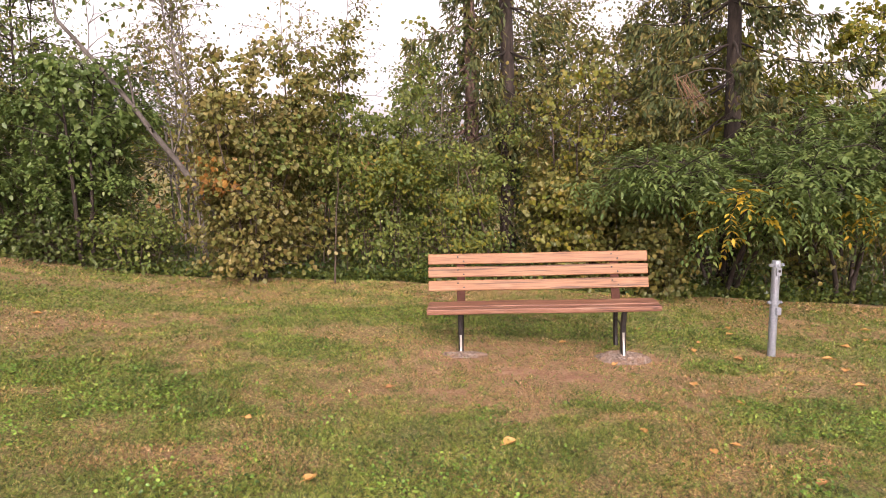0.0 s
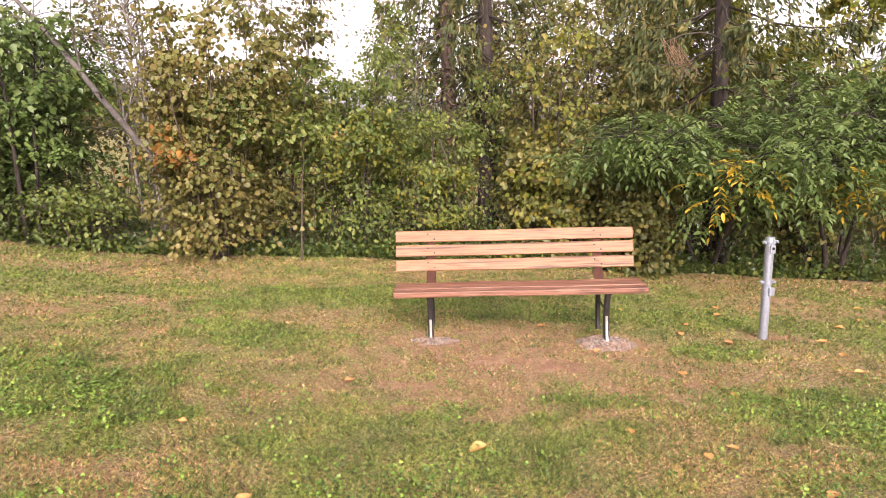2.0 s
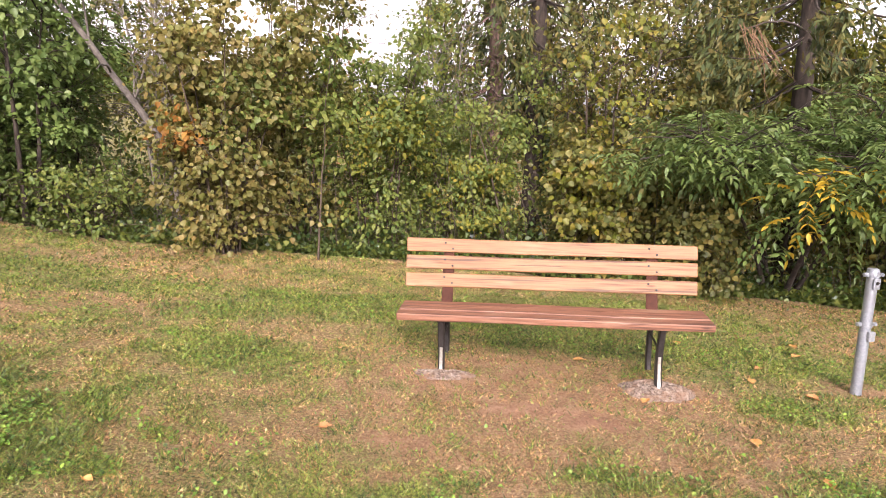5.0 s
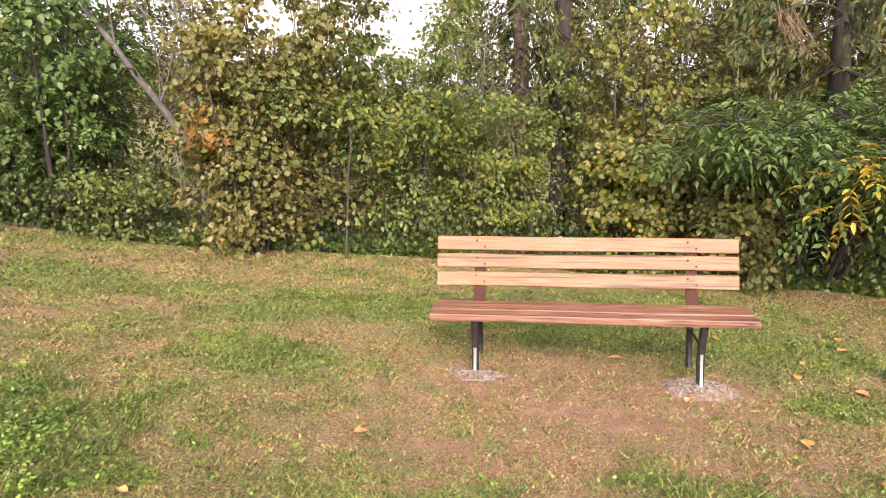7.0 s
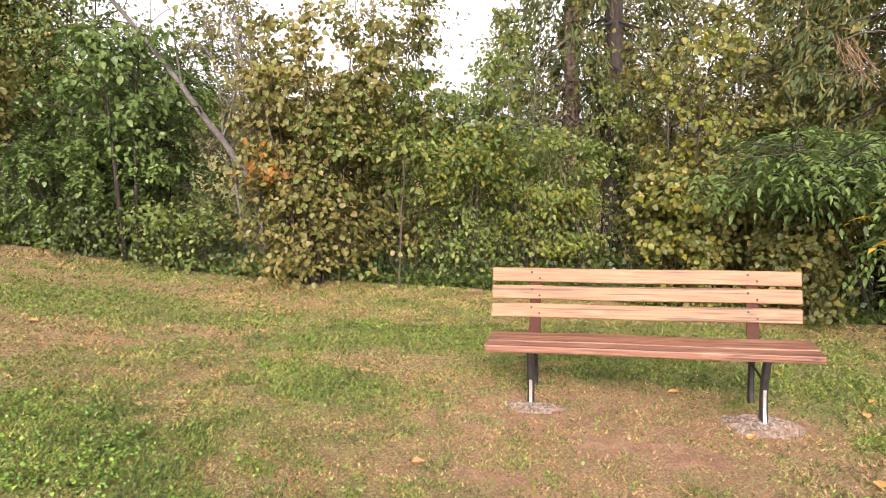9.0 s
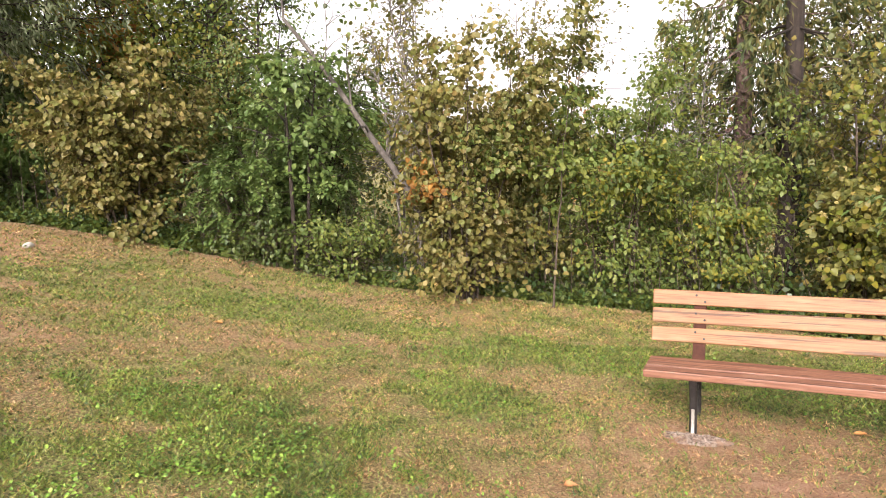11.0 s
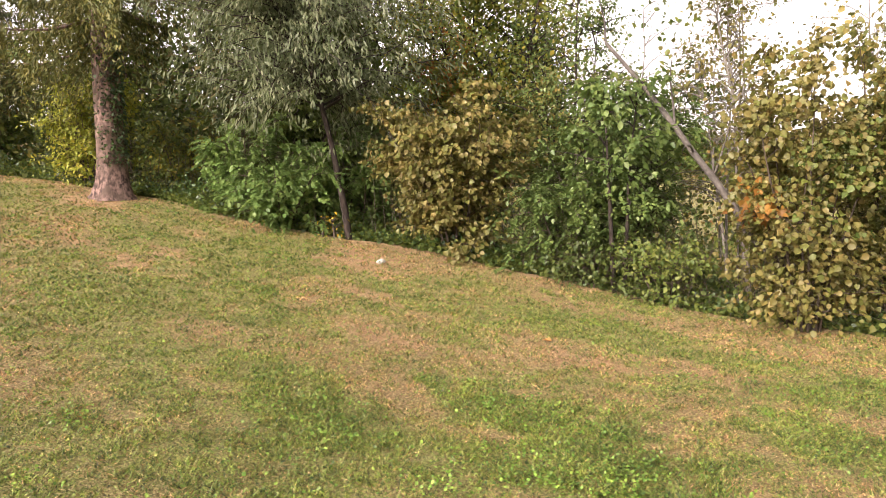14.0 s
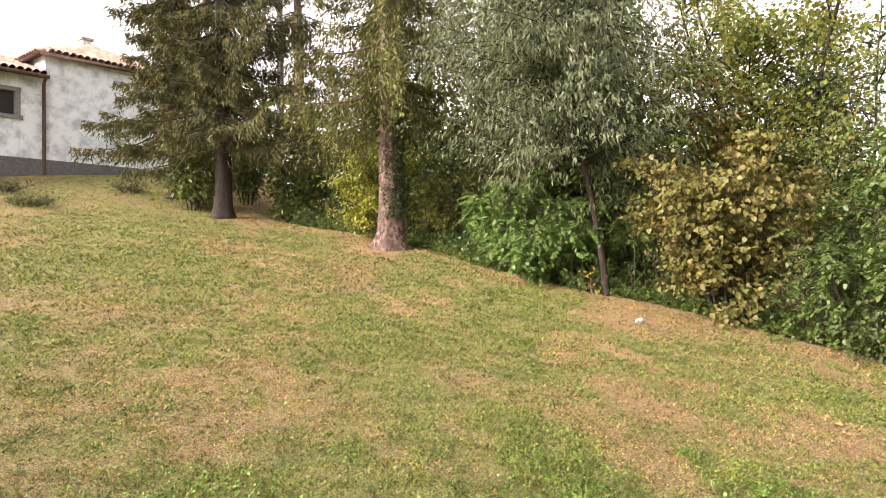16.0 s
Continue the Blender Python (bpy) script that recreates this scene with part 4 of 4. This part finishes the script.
plant("robinia_shrub", -10.8, 7.3, 1.9, 1.1, "low green shrub with feather-shaped leaves", "shrub", 520, ROBINIA, 0.075, 7, 13, 0.7, 0.15, shape=OVAL, feather=6, group="hedge shrubs")
plant("robinia_shrub", -9.4, 8.4, 2.2, 1.1, "low green shrub with feather-shaped leaves", "shrub", 480, ROBINIA, 0.075, 7, 13, 0.7, 0.15, shape=OVAL, feather=6, group="hedge shrubs")
plant("dark_shrub", -10.4, 9.4, 3.2, 1.6, "dark green dense shrub in the hedge", "shrub", 6000, DEEP, 0.081, 8, 18, 0.9, 0.06, group="hedge shrubs")
plant("maple_tree", -8.5, 10.7, 7.0, 2.4, "tall yellow-green maple behind the hedge", "tree", 30000, YELLOWGREEN, 0.082, 7, 44, 1.3, 0.2, stem_r=0.06, bark=BARK, group="hedge trees", accents=((GREEN, 0.3, ""), (RUST_LEAF, 0.02, "")), top=0.2)
plant("green_shrub", -18.2, 2.5, 1.3, 0.8, "yellow-green low bush at the foot of the spruces", "shrub", 1500, GREEN, 0.09, 7, 12, 0.6, 0.06, group="hedge shrubs")
plant("yellow_weed", -8.75, 7.45, 0.32, 0.2, "small yellow weed at the lawn edge", "weed", 70, YELLOW, 0.05, 5, 6, 0.18, 0.1)
plant("brush_heap", -18.4, -1.1, 0.22, 0.7, "small heap of cut brush on the lawn", "brush", 260, DEEP, 0.06, 10, 8, 0.4, 0.1, group="brush heaps")
plant("brush_heap", -20.5, -1.9, 0.22, 0.7, "small heap of cut brush on the lawn", "brush", 220, DEEP, 0.06, 10, 8, 0.4, 0.1, group="brush heaps")
plant("brush_heap", -20.6, 1.0, 0.2, 0.5, "small heap of cut brush on the lawn", "brush", 180, DEEP, 0.06, 9, 8, 0.4, 0.1, group="brush heaps")
plant("yellow_bush", -13.9, 5.75, 2.2, 1.0, "bright yellow-green rounded bush beside the spruce", "shrub", 7500, YELLOWBUSH, 0.065, 11, 18, 0.7, 0.04, group="hedge shrubs")
plant("yellow_bush", -13.0, 7.2, 2.0, 0.9, "yellow-green rounded bush beside the spruce", "shrub", 2800, YELLOWGREEN, 0.08, 7, 15, 0.7, 0.04, group="hedge shrubs", accents=((GREEN, 0.3, ""),))

conifer("spruce", 0.50, 13.0, 13, 1.5, "tall spruce with bare lower trunk in the hedge", 0.16, NEEDLE, 3.3, 12, 40, bark=SCALY, group="spruces", hang=0.8, bare=0.35)
conifer("spruce", 1.15, 12.8, 14, 1.6, "tall spruce with ivy-wrapped lower trunk", 0.17, NEEDLE, 3.4, 12, 40, bark=BARK, group="spruces", ivy=1500, hang=0.8, bare=0.35)
conifer("spruce", 4.75, 11.6, 14, 2.3, "tall spruce with hanging sprays and bare trunk", 0.16, NEEDLE, 3.2, 15, 90, bark=BARK, group="spruces", hang=0.9, bare=0.3)
conifer("spruce", 5.15, 15.0, 13, 2.4, "tall spruce in the hedge", 0.16, NEEDLE, 3.2, 12, 60, bark=BARK, group="spruces", hang=0.9)
conifer("spruce", 10.0, 13.5, 13, 2.2, "tall spruce in the hedge", 0.16, NEEDLE_LIT, 2.6, 13, 60, bark=BARK, group="spruces", hang=0.8)
conifer("spruce", -12.4, 5.55, 15, 2.3, "large spruce with flared scaly trunk and ivy", 0.245, NEEDLE_LIT, 2.7, 20, 190, group="spruces", ivy=1300, hang=1.3, side=-2.2, size=0.11)
# the next two take the darker BARK: shade under their boughs, as trunk colour
conifer("spruce", -16.9, 3.0, 13, 2.9, "dark spruce with browning boughs near the house", 0.2, NEEDLE_BROWN, 2.1, 26, 200, bark=BARK, group="spruces", size=0.12)
conifer("spruce", -20.0, 2.1, 12, 2.3, "dark spruce with browning boughs near the house", 0.2, NEEDLE_BROWN, 2.0, 22, 110, bark=BARK, group="spruces", size=0.13)
conifer("spruce", -18.5, 8.0, 14, 2.2, "dark spruce deep in the wood", 0.2, NEEDLE, 3.0, 14, 45, group="spruces", size=0.17)
conifer("spruce", -22.5, 6.0, 15, 2.2, "dark spruce deep in the wood", 0.2, NEEDLE, 2.5, 15, 45, group="spruces", size=0.17)
conifer("spruce", -14.0, 10.0, 14, 2.2, "dark spruce deep in the wood", 0.2, NEEDLE, 3.0, 13, 45, group="spruces", size=0.17)


def bare_trunk(name, p0, p1, r, mat, label, limbs=4, sag=0.1):
    """A bare trunk or pole with broken side limbs."""
    e = thing(name, p0[0], p0[1], gz1(p0[0], p0[1]) - 0.05, label, "tree")
    o = Vector((p0[0], p0[1], gz1(p0[0], p0[1]) - 0.05))
    a, b = np.array((0, 0, 0.0)), np.array(Vector(p1) - o)
    line = bend(a, b, sag, 0.05, 12)
    part("trunk", mesh_of("trunk", *sweep(line, np.linspace(r, r * 0.4, 12), 9), mat, True), e)
    for k in range(limbs):
        q = line[rng.integers(5, 12)]
        w = unit(np.array([rng.normal(), rng.normal(), 0.9])) * rng.uniform(0.3, 0.9)
        part("limb", mesh_of("limb", *sweep(bend(q, q + w, 0.03, 0.06, 6), np.linspace(r * 0.3, 0.004, 6), 5), mat, True), e)


bare_trunk("leaning_trunk", (-2.5, 9.35), (-4.85, 9.1, 3.6), 0.055, GREY_BARK, "leaning bare grey trunk across the hedge", 5, 0.12)
bare_trunk("birch_trunk", (-19.7, 4.9), (-19.4, 4.8, 12.0), 0.13, PALE_BARK, "pale straight birch trunk in the dark wood", 6, 0.0)
bare_trunk("curved_stem", (0.75, 10.0), (0.15, 10.0, 1.75), 0.014, TWIG, "thin brown arching stem in the hedge", 2, 0.35)


def dead_branch():
    """A dry bough that leans out of the spruce, with hanging bare twigs."""
    e = thing("dead_branch", 4.72, 11.5, gz1(4.72, 11.5), "dry brown dead spruce bough with hanging bare twigs", "branch")
    z = 4.25
    tip = np.array([-1.75, -2.6, z - 0.35])
    part("bough", mesh_of("bough", *sweep(bend((0, 0, z), tip, 0.12, 0.05, 9), np.linspace(0.016, 0.006, 9), 6), TWIG, True), e)
    for k in range(16):
        q = tip * [1, 1, 0] * rng.uniform(0.85, 1.02) + [rng.normal(0, 0.06), rng.normal(0, 0.1), z - 0.3 + rng.uniform(-0.12, 0.06)]
        end = q + np.array([rng.normal(0.22, 0.12), rng.normal(-0.05, 0.1), -rng.uniform(0.25, 0.62)])
        part("twig", mesh_of("twig", *sweep(bend(q, end, -0.04, 0.05, 6), np.linspace(0.006, 0.002, 6), 4), DEAD, True), e)


dead_branch()


def undergrowth():
    """Nettles, ivy and brambles along the foot of the hedge."""
    for k, (mat, n, size, shape, hi) in enumerate(((DEEP, 15000, 0.065, OVAL, 0.45), (GREEN, 12000, 0.07, OVAL, 0.4), (IVY, 9000, 0.06, ROUND, 0.7))):
        x = rng.uniform(-16, 8, n)
        lump = 0.5 + 0.5 * np.sin(1.9 * x + k * 2) * np.sin(0.7 * x + 1 + k)
        y = np.interp(x, EX, EY) + 0.10 + rng.gamma(1.5, 0.28, n)
        h = hi * rng.uniform(0, 1, n) * (0.25 + lump) * np.clip((y - np.interp(x, EX, EY)) / 0.5, 0.1, 1.3)
        b = np.stack([x, y, gz(x, y) + 0.03 + h], 1)
        d = rng.normal(0, 0.7, (n, 3)) - [0, 0.5, 0.1]
        v, f = kite_mesh(b, d, size * rng.uniform(0.6, 1.4, n), 0.75)
        tagged(new("undergrowth", mesh_of("undergrowth", v, f, mat)), "low leafy undergrowth along the lawn edge", "undergrowth", kind="stuff")


def twig_litter():
    n = 900
    out = []
    for k in range(n):
        x = rng.uniform(-15, 8)
        y = np.interp(x, EX, EY) + rng.uniform(0.2, 1.6)
        z = gz1(x, y)
        p = np.array([x, y, z])
        t = p + np.array([rng.normal(0, 0.25), rng.normal(-0.05, 0.2), rng.uniform(0.3, 1.5)])
        out.append(sweep(bend(p, t, 0.05, 0.08, 6), np.linspace(0.006, 0.002, 6), 3))
    tagged(new("bare_stems", mesh_of("bare_stems", *joined(out), TWIG, True)), "thin bare brown stems inside the hedge", "stems", kind="stuff")


undergrowth()
twig_litter()


def woods():
    """The wood behind the hedge: dense lower leaves and thin crowns, past counting."""
    for k, (mat, n, x0, x1, y0, y1, z0, z1, size) in enumerate((
            (NEEDLE, 14000, -26, -12, 8.5, 13, 1.5, 10.5, 0.24), (DEEP, 16000, -14, 12, 11.2, 14.0, -0.8, 2.3, 0.12), (HAZEL, 11000, -13, 12, 11.5, 15.5, -0.5, 2.3, 0.12), (GREEN, 5000, -13, 12, 14, 18, -1, 2.6, 0.16),
            (DEEP, 18000, -34, -10.5, 9, 14, 1.0, 7.5, 0.18), (DEEP, 9000, -24, -13.5, 5.8, 9, 1.6, 6.5, 0.14), (HAZEL, 3000, -22, -14.5, 4.8, 8, 1.6, 4.0, 0.12), (YELLOWGREEN, 3000, -13, 9, 13, 18, 0, 3.6, 0.12), (AUTUMN, 4000, -9, 4, 19, 24, -1, 4.2, 0.2),
            (DEEP, 16000, 8, 22, 7.5, 16, -1.0, 5.0, 0.2))):
        x, y = rng.uniform(x0, x1, n), rng.uniform(y0, y1, n)
        lump = 0.55 + 0.3 * np.sin(1.7 * x + 2 * np.sin(1.1 * y) + k) + 0.25 * np.sin(4.1 * x + 1.7 * y + 2 * k)
        z = z0 + (z1 - z0) * rng.uniform(0, 1, n) ** 0.85 * np.clip(lump, 0.2, 1.1)
        b = np.stack([x, y, z], 1)
        v, f = kite_mesh(b, rng.normal(0, 0.7, (n, 3)) - [0, 0.3, 0.4], size * rng.uniform(0.5, 1.2, n), 0.75)
        tagged(new("woodland", mesh_of("woodland", v, f, mat)), "dense leafy wood behind the hedge", "woods", kind="stuff")


woods()


def far_woods():
    """Distant trees all round, up to the horizon."""
    n = 30000
    a = rng.uniform(0, 2 * math.pi, n)
    r = rng.uniform(45, 60, n)
    x, y = r * np.cos(a), r * np.sin(a)
    h = 7 + 2.5 * np.sin(a * 9) + 1.5 * np.sin(a * 23 + 1)
    h = np.where((a > 1.2) & (a < 2.3), 3.0, h)
    z = gz(x, np.minimum(y, 8)) + h * rng.uniform(0, 1, n) - 0.5
    v, f = kite_mesh(np.stack([x, y, z], 1), rng.normal(0, 1, (n, 3)), rng.uniform(0.5, 1.1, n), 0.75)
    tagged(new("far_woods", mesh_of("far_woods", v, f, GREEN)), "distant belt of green trees", "woods", kind="stuff")


far_woods()

# ---- house on the rise ----


def house():
    u, nrm = Vector((-0.454, 0.891, 0)).normalized(), Vector((0.891, 0.454, 0)).normalized()
    C = Vector((-23.9, -1.36, 4.05))
    e = thing("house", C.x, C.y, C.z, "white stained plaster house with orange tiled hip roofs", "house")
    e.matrix_world = Matrix.Translation(C) @ Matrix(((u.x, -nrm.x, 0, 0), (u.y, -nrm.y, 0, 0), (0, 0, 1, 0), (0, 0, 0, 1)))
    # local: x along the facade, y into the house, z up

    def slab(name, x0, x1, y0, y1, z0, z1, mat, label="", parent=None, bevel=0.01):
        return part(name, box(x1 - x0, y1 - y0, z1 - z0, bevel, ((x0 + x1) / 2, (y0 + y1) / 2, (z0 + z1) / 2)), parent or e, label, mat)

    slab("tower_wall", 0, 4.6, 0.0, 6.0, 0.2, 3.88, PLASTER, "white plaster wall with grey damp stains")
    # the low wing, with a window through its front wall
    wx0, wx1, wz0, wz1 = -2.05, -0.68, 1.78, 2.66
    slab("wing_wall", -9, wx0, 0.06, 0.4, 0.2, 3.12, PLASTER, "white plaster wall with grey damp stains")
    slab("wing_wall", wx1, -0.002, 0.06, 0.4, 0.2, 3.12, PLASTER)
    slab("wing_wall", wx0, wx1, 0.06, 0.4, 0.2, wz0, PLASTER)
    slab("wing_wall", wx0, wx1, 0.06, 0.4, wz1, 3.12, PLASTER)
    slab("wing_wall", -9, -0.002, 4.6, 5.0, 0.2, 3.12, PLASTER)
    slab("wing_wall", -9, -8.7, 0.42, 4.58, 0.2, 3.12, PLASTER)
    slab("plinth", -9.05, 4.65, -0.06, 6.05, -0.9, 0.62, PLINTH, "dark grey rendered plinth")
    w = slab("window", wx0 + 0.1, wx1 - 0.1, 0.18, 0.2, wz0 + 0.08, wz1 - 0.08, GLASS, "dark window in a grey stone frame")
    for n, a in (("sill", (wx0 - 0.08, wx1 + 0.08, 0.0, 0.3, wz0 - 0.03, wz0 + 0.09)), ("lintel", (wx0 - 0.04, wx1 + 0.04, 0.03, 0.3, wz1 - 0.09, wz1 + 0.03)),
                 ("jamb", (wx0 - 0.02, wx0 + 0.12, 0.03, 0.3, wz0, wz1)), ("jamb", (wx1 - 0.12, wx1 + 0.02, 0.03, 0.3, wz0, wz1))):
        slab(n, *a, STONE_FRAME, "", w)
    part("downpipe", mesh_of("downpipe", *sweep([(-0.06, -0.22, 3.06), (-0.06, -0.05, 2.9), (-0.06, -0.05, 1.5), (-0.06, -0.05, -0.5)], 0.05, 10), EAVE, True), e, "dark brown metal downpipe")
    part("gutter", mesh_of("gutter", *sweep([(-9.2, -0.34, 3.08), (-4, -0.34, 3.08), (-0.02, -0.34, 3.06)], 0.06, 10), EAVE, True), e, "dark metal gutter under the tiles")

    def roof_side(origin, along, inward, length, run, rise, hip0, hip1, label):
        """Columns of half-round tiles up one roof slope; hip0, hip1: whether it is cut slantwise at its ends."""
        along, inward = Vector(along), Vector(inward)
        n = int(length / 0.21)
        roof = part("roof_slope", mesh_of("roof_slope", *slope(origin, along, inward, length, run, rise, hip0, hip1), EAVE), e, label)
        for k in range(n):
            s = (k + 0.5) * length / n
            t = 1.0
            if hip0:
                t = min(t, s / run)
            if hip1:
                t = min(t, (length - s) / run)
            if t < 0.06:
                continue
            rows = max(2, int(t * run / 0.36))
            pts, rad = [], []
            for j in range(rows):
                for q, rr in ((j / rows, 0.098), ((j + 0.96) / rows, 0.082)):
                    p = Vector(origin) + along * s + inward * run * t * q + Vector((0, 0, rise * t * q + 0.035))
                    pts.append(p)
                    rad.append(rr)
            part("cover_tile", mesh_of("cover_tile", *sweep(pts, rad, 8), TILE, True), roof)

    def slope(origin, along, inward, length, run, rise, hip0, hip1):
        o = Vector(origin)
        top = Vector((0, 0, rise))
        q = [o, o + along * length, o + along * (length - (run if hip1 else 0)) + inward * run + top, o + along * (run if hip0 else 0) + inward * run + top]
        v = [tuple(p) for p in q] + [tuple(p - Vector((0, 0, 0.12))) for p in q]
        f = [(0, 1, 2, 3), (7, 6, 5, 4), (0, 4, 5, 1), (1, 5, 6, 2), (2, 6, 7, 3), (3, 7, 4, 0)]
        return v, f

    o = 0.22
    roof_side((-o, -o, 3.84), (1, 0, 0), (0, 1, 0), 4.6 + 2 * o, 2.7, 1.25, True, True, "orange tiled hip roof of the tall part")
    roof_side((-o, 6 + o, 3.84), (0, -1, 0), (1, 0, 0), 6 + 2 * o, 2.7, 1.25, True, True, "orange tiled hip roof of the tall part")
    roof_side((4.6 + o, -o, 3.84), (0, 1, 0), (-1, 0, 0), 6 + 2 * o, 2.7, 1.25, True, True, "orange tiled hip roof of the tall part")
    roof_side((4.6 + o, 6 + o, 3.84), (-1, 0, 0), (0, -1, 0), 4.6 + 2 * o, 2.7, 1.25, True, True, "orange tiled hip roof of the tall part")
    roof_side((-9.3, -0.30, 3.12), (1, 0, 0), (0, 1, 0), 9.26, 2.9, 1.0, False, False, "orange tiled roof of the low wing")
    roof_side((-0.04, 5.4, 3.12), (-1, 0, 0), (0, -1, 0), 9.26, 2.9, 1.0, False, False, "orange tiled roof of the low wing")
    c = slab("chimney", 2.15, 2.45, 2.5, 2.8, 4.7, 5.3, PLASTER, "small finial chimney on the ridge")
    slab("chimney_cap", 2.08, 2.52, 2.43, 2.87, 5.3, 5.38, TILE, "", c)


house()
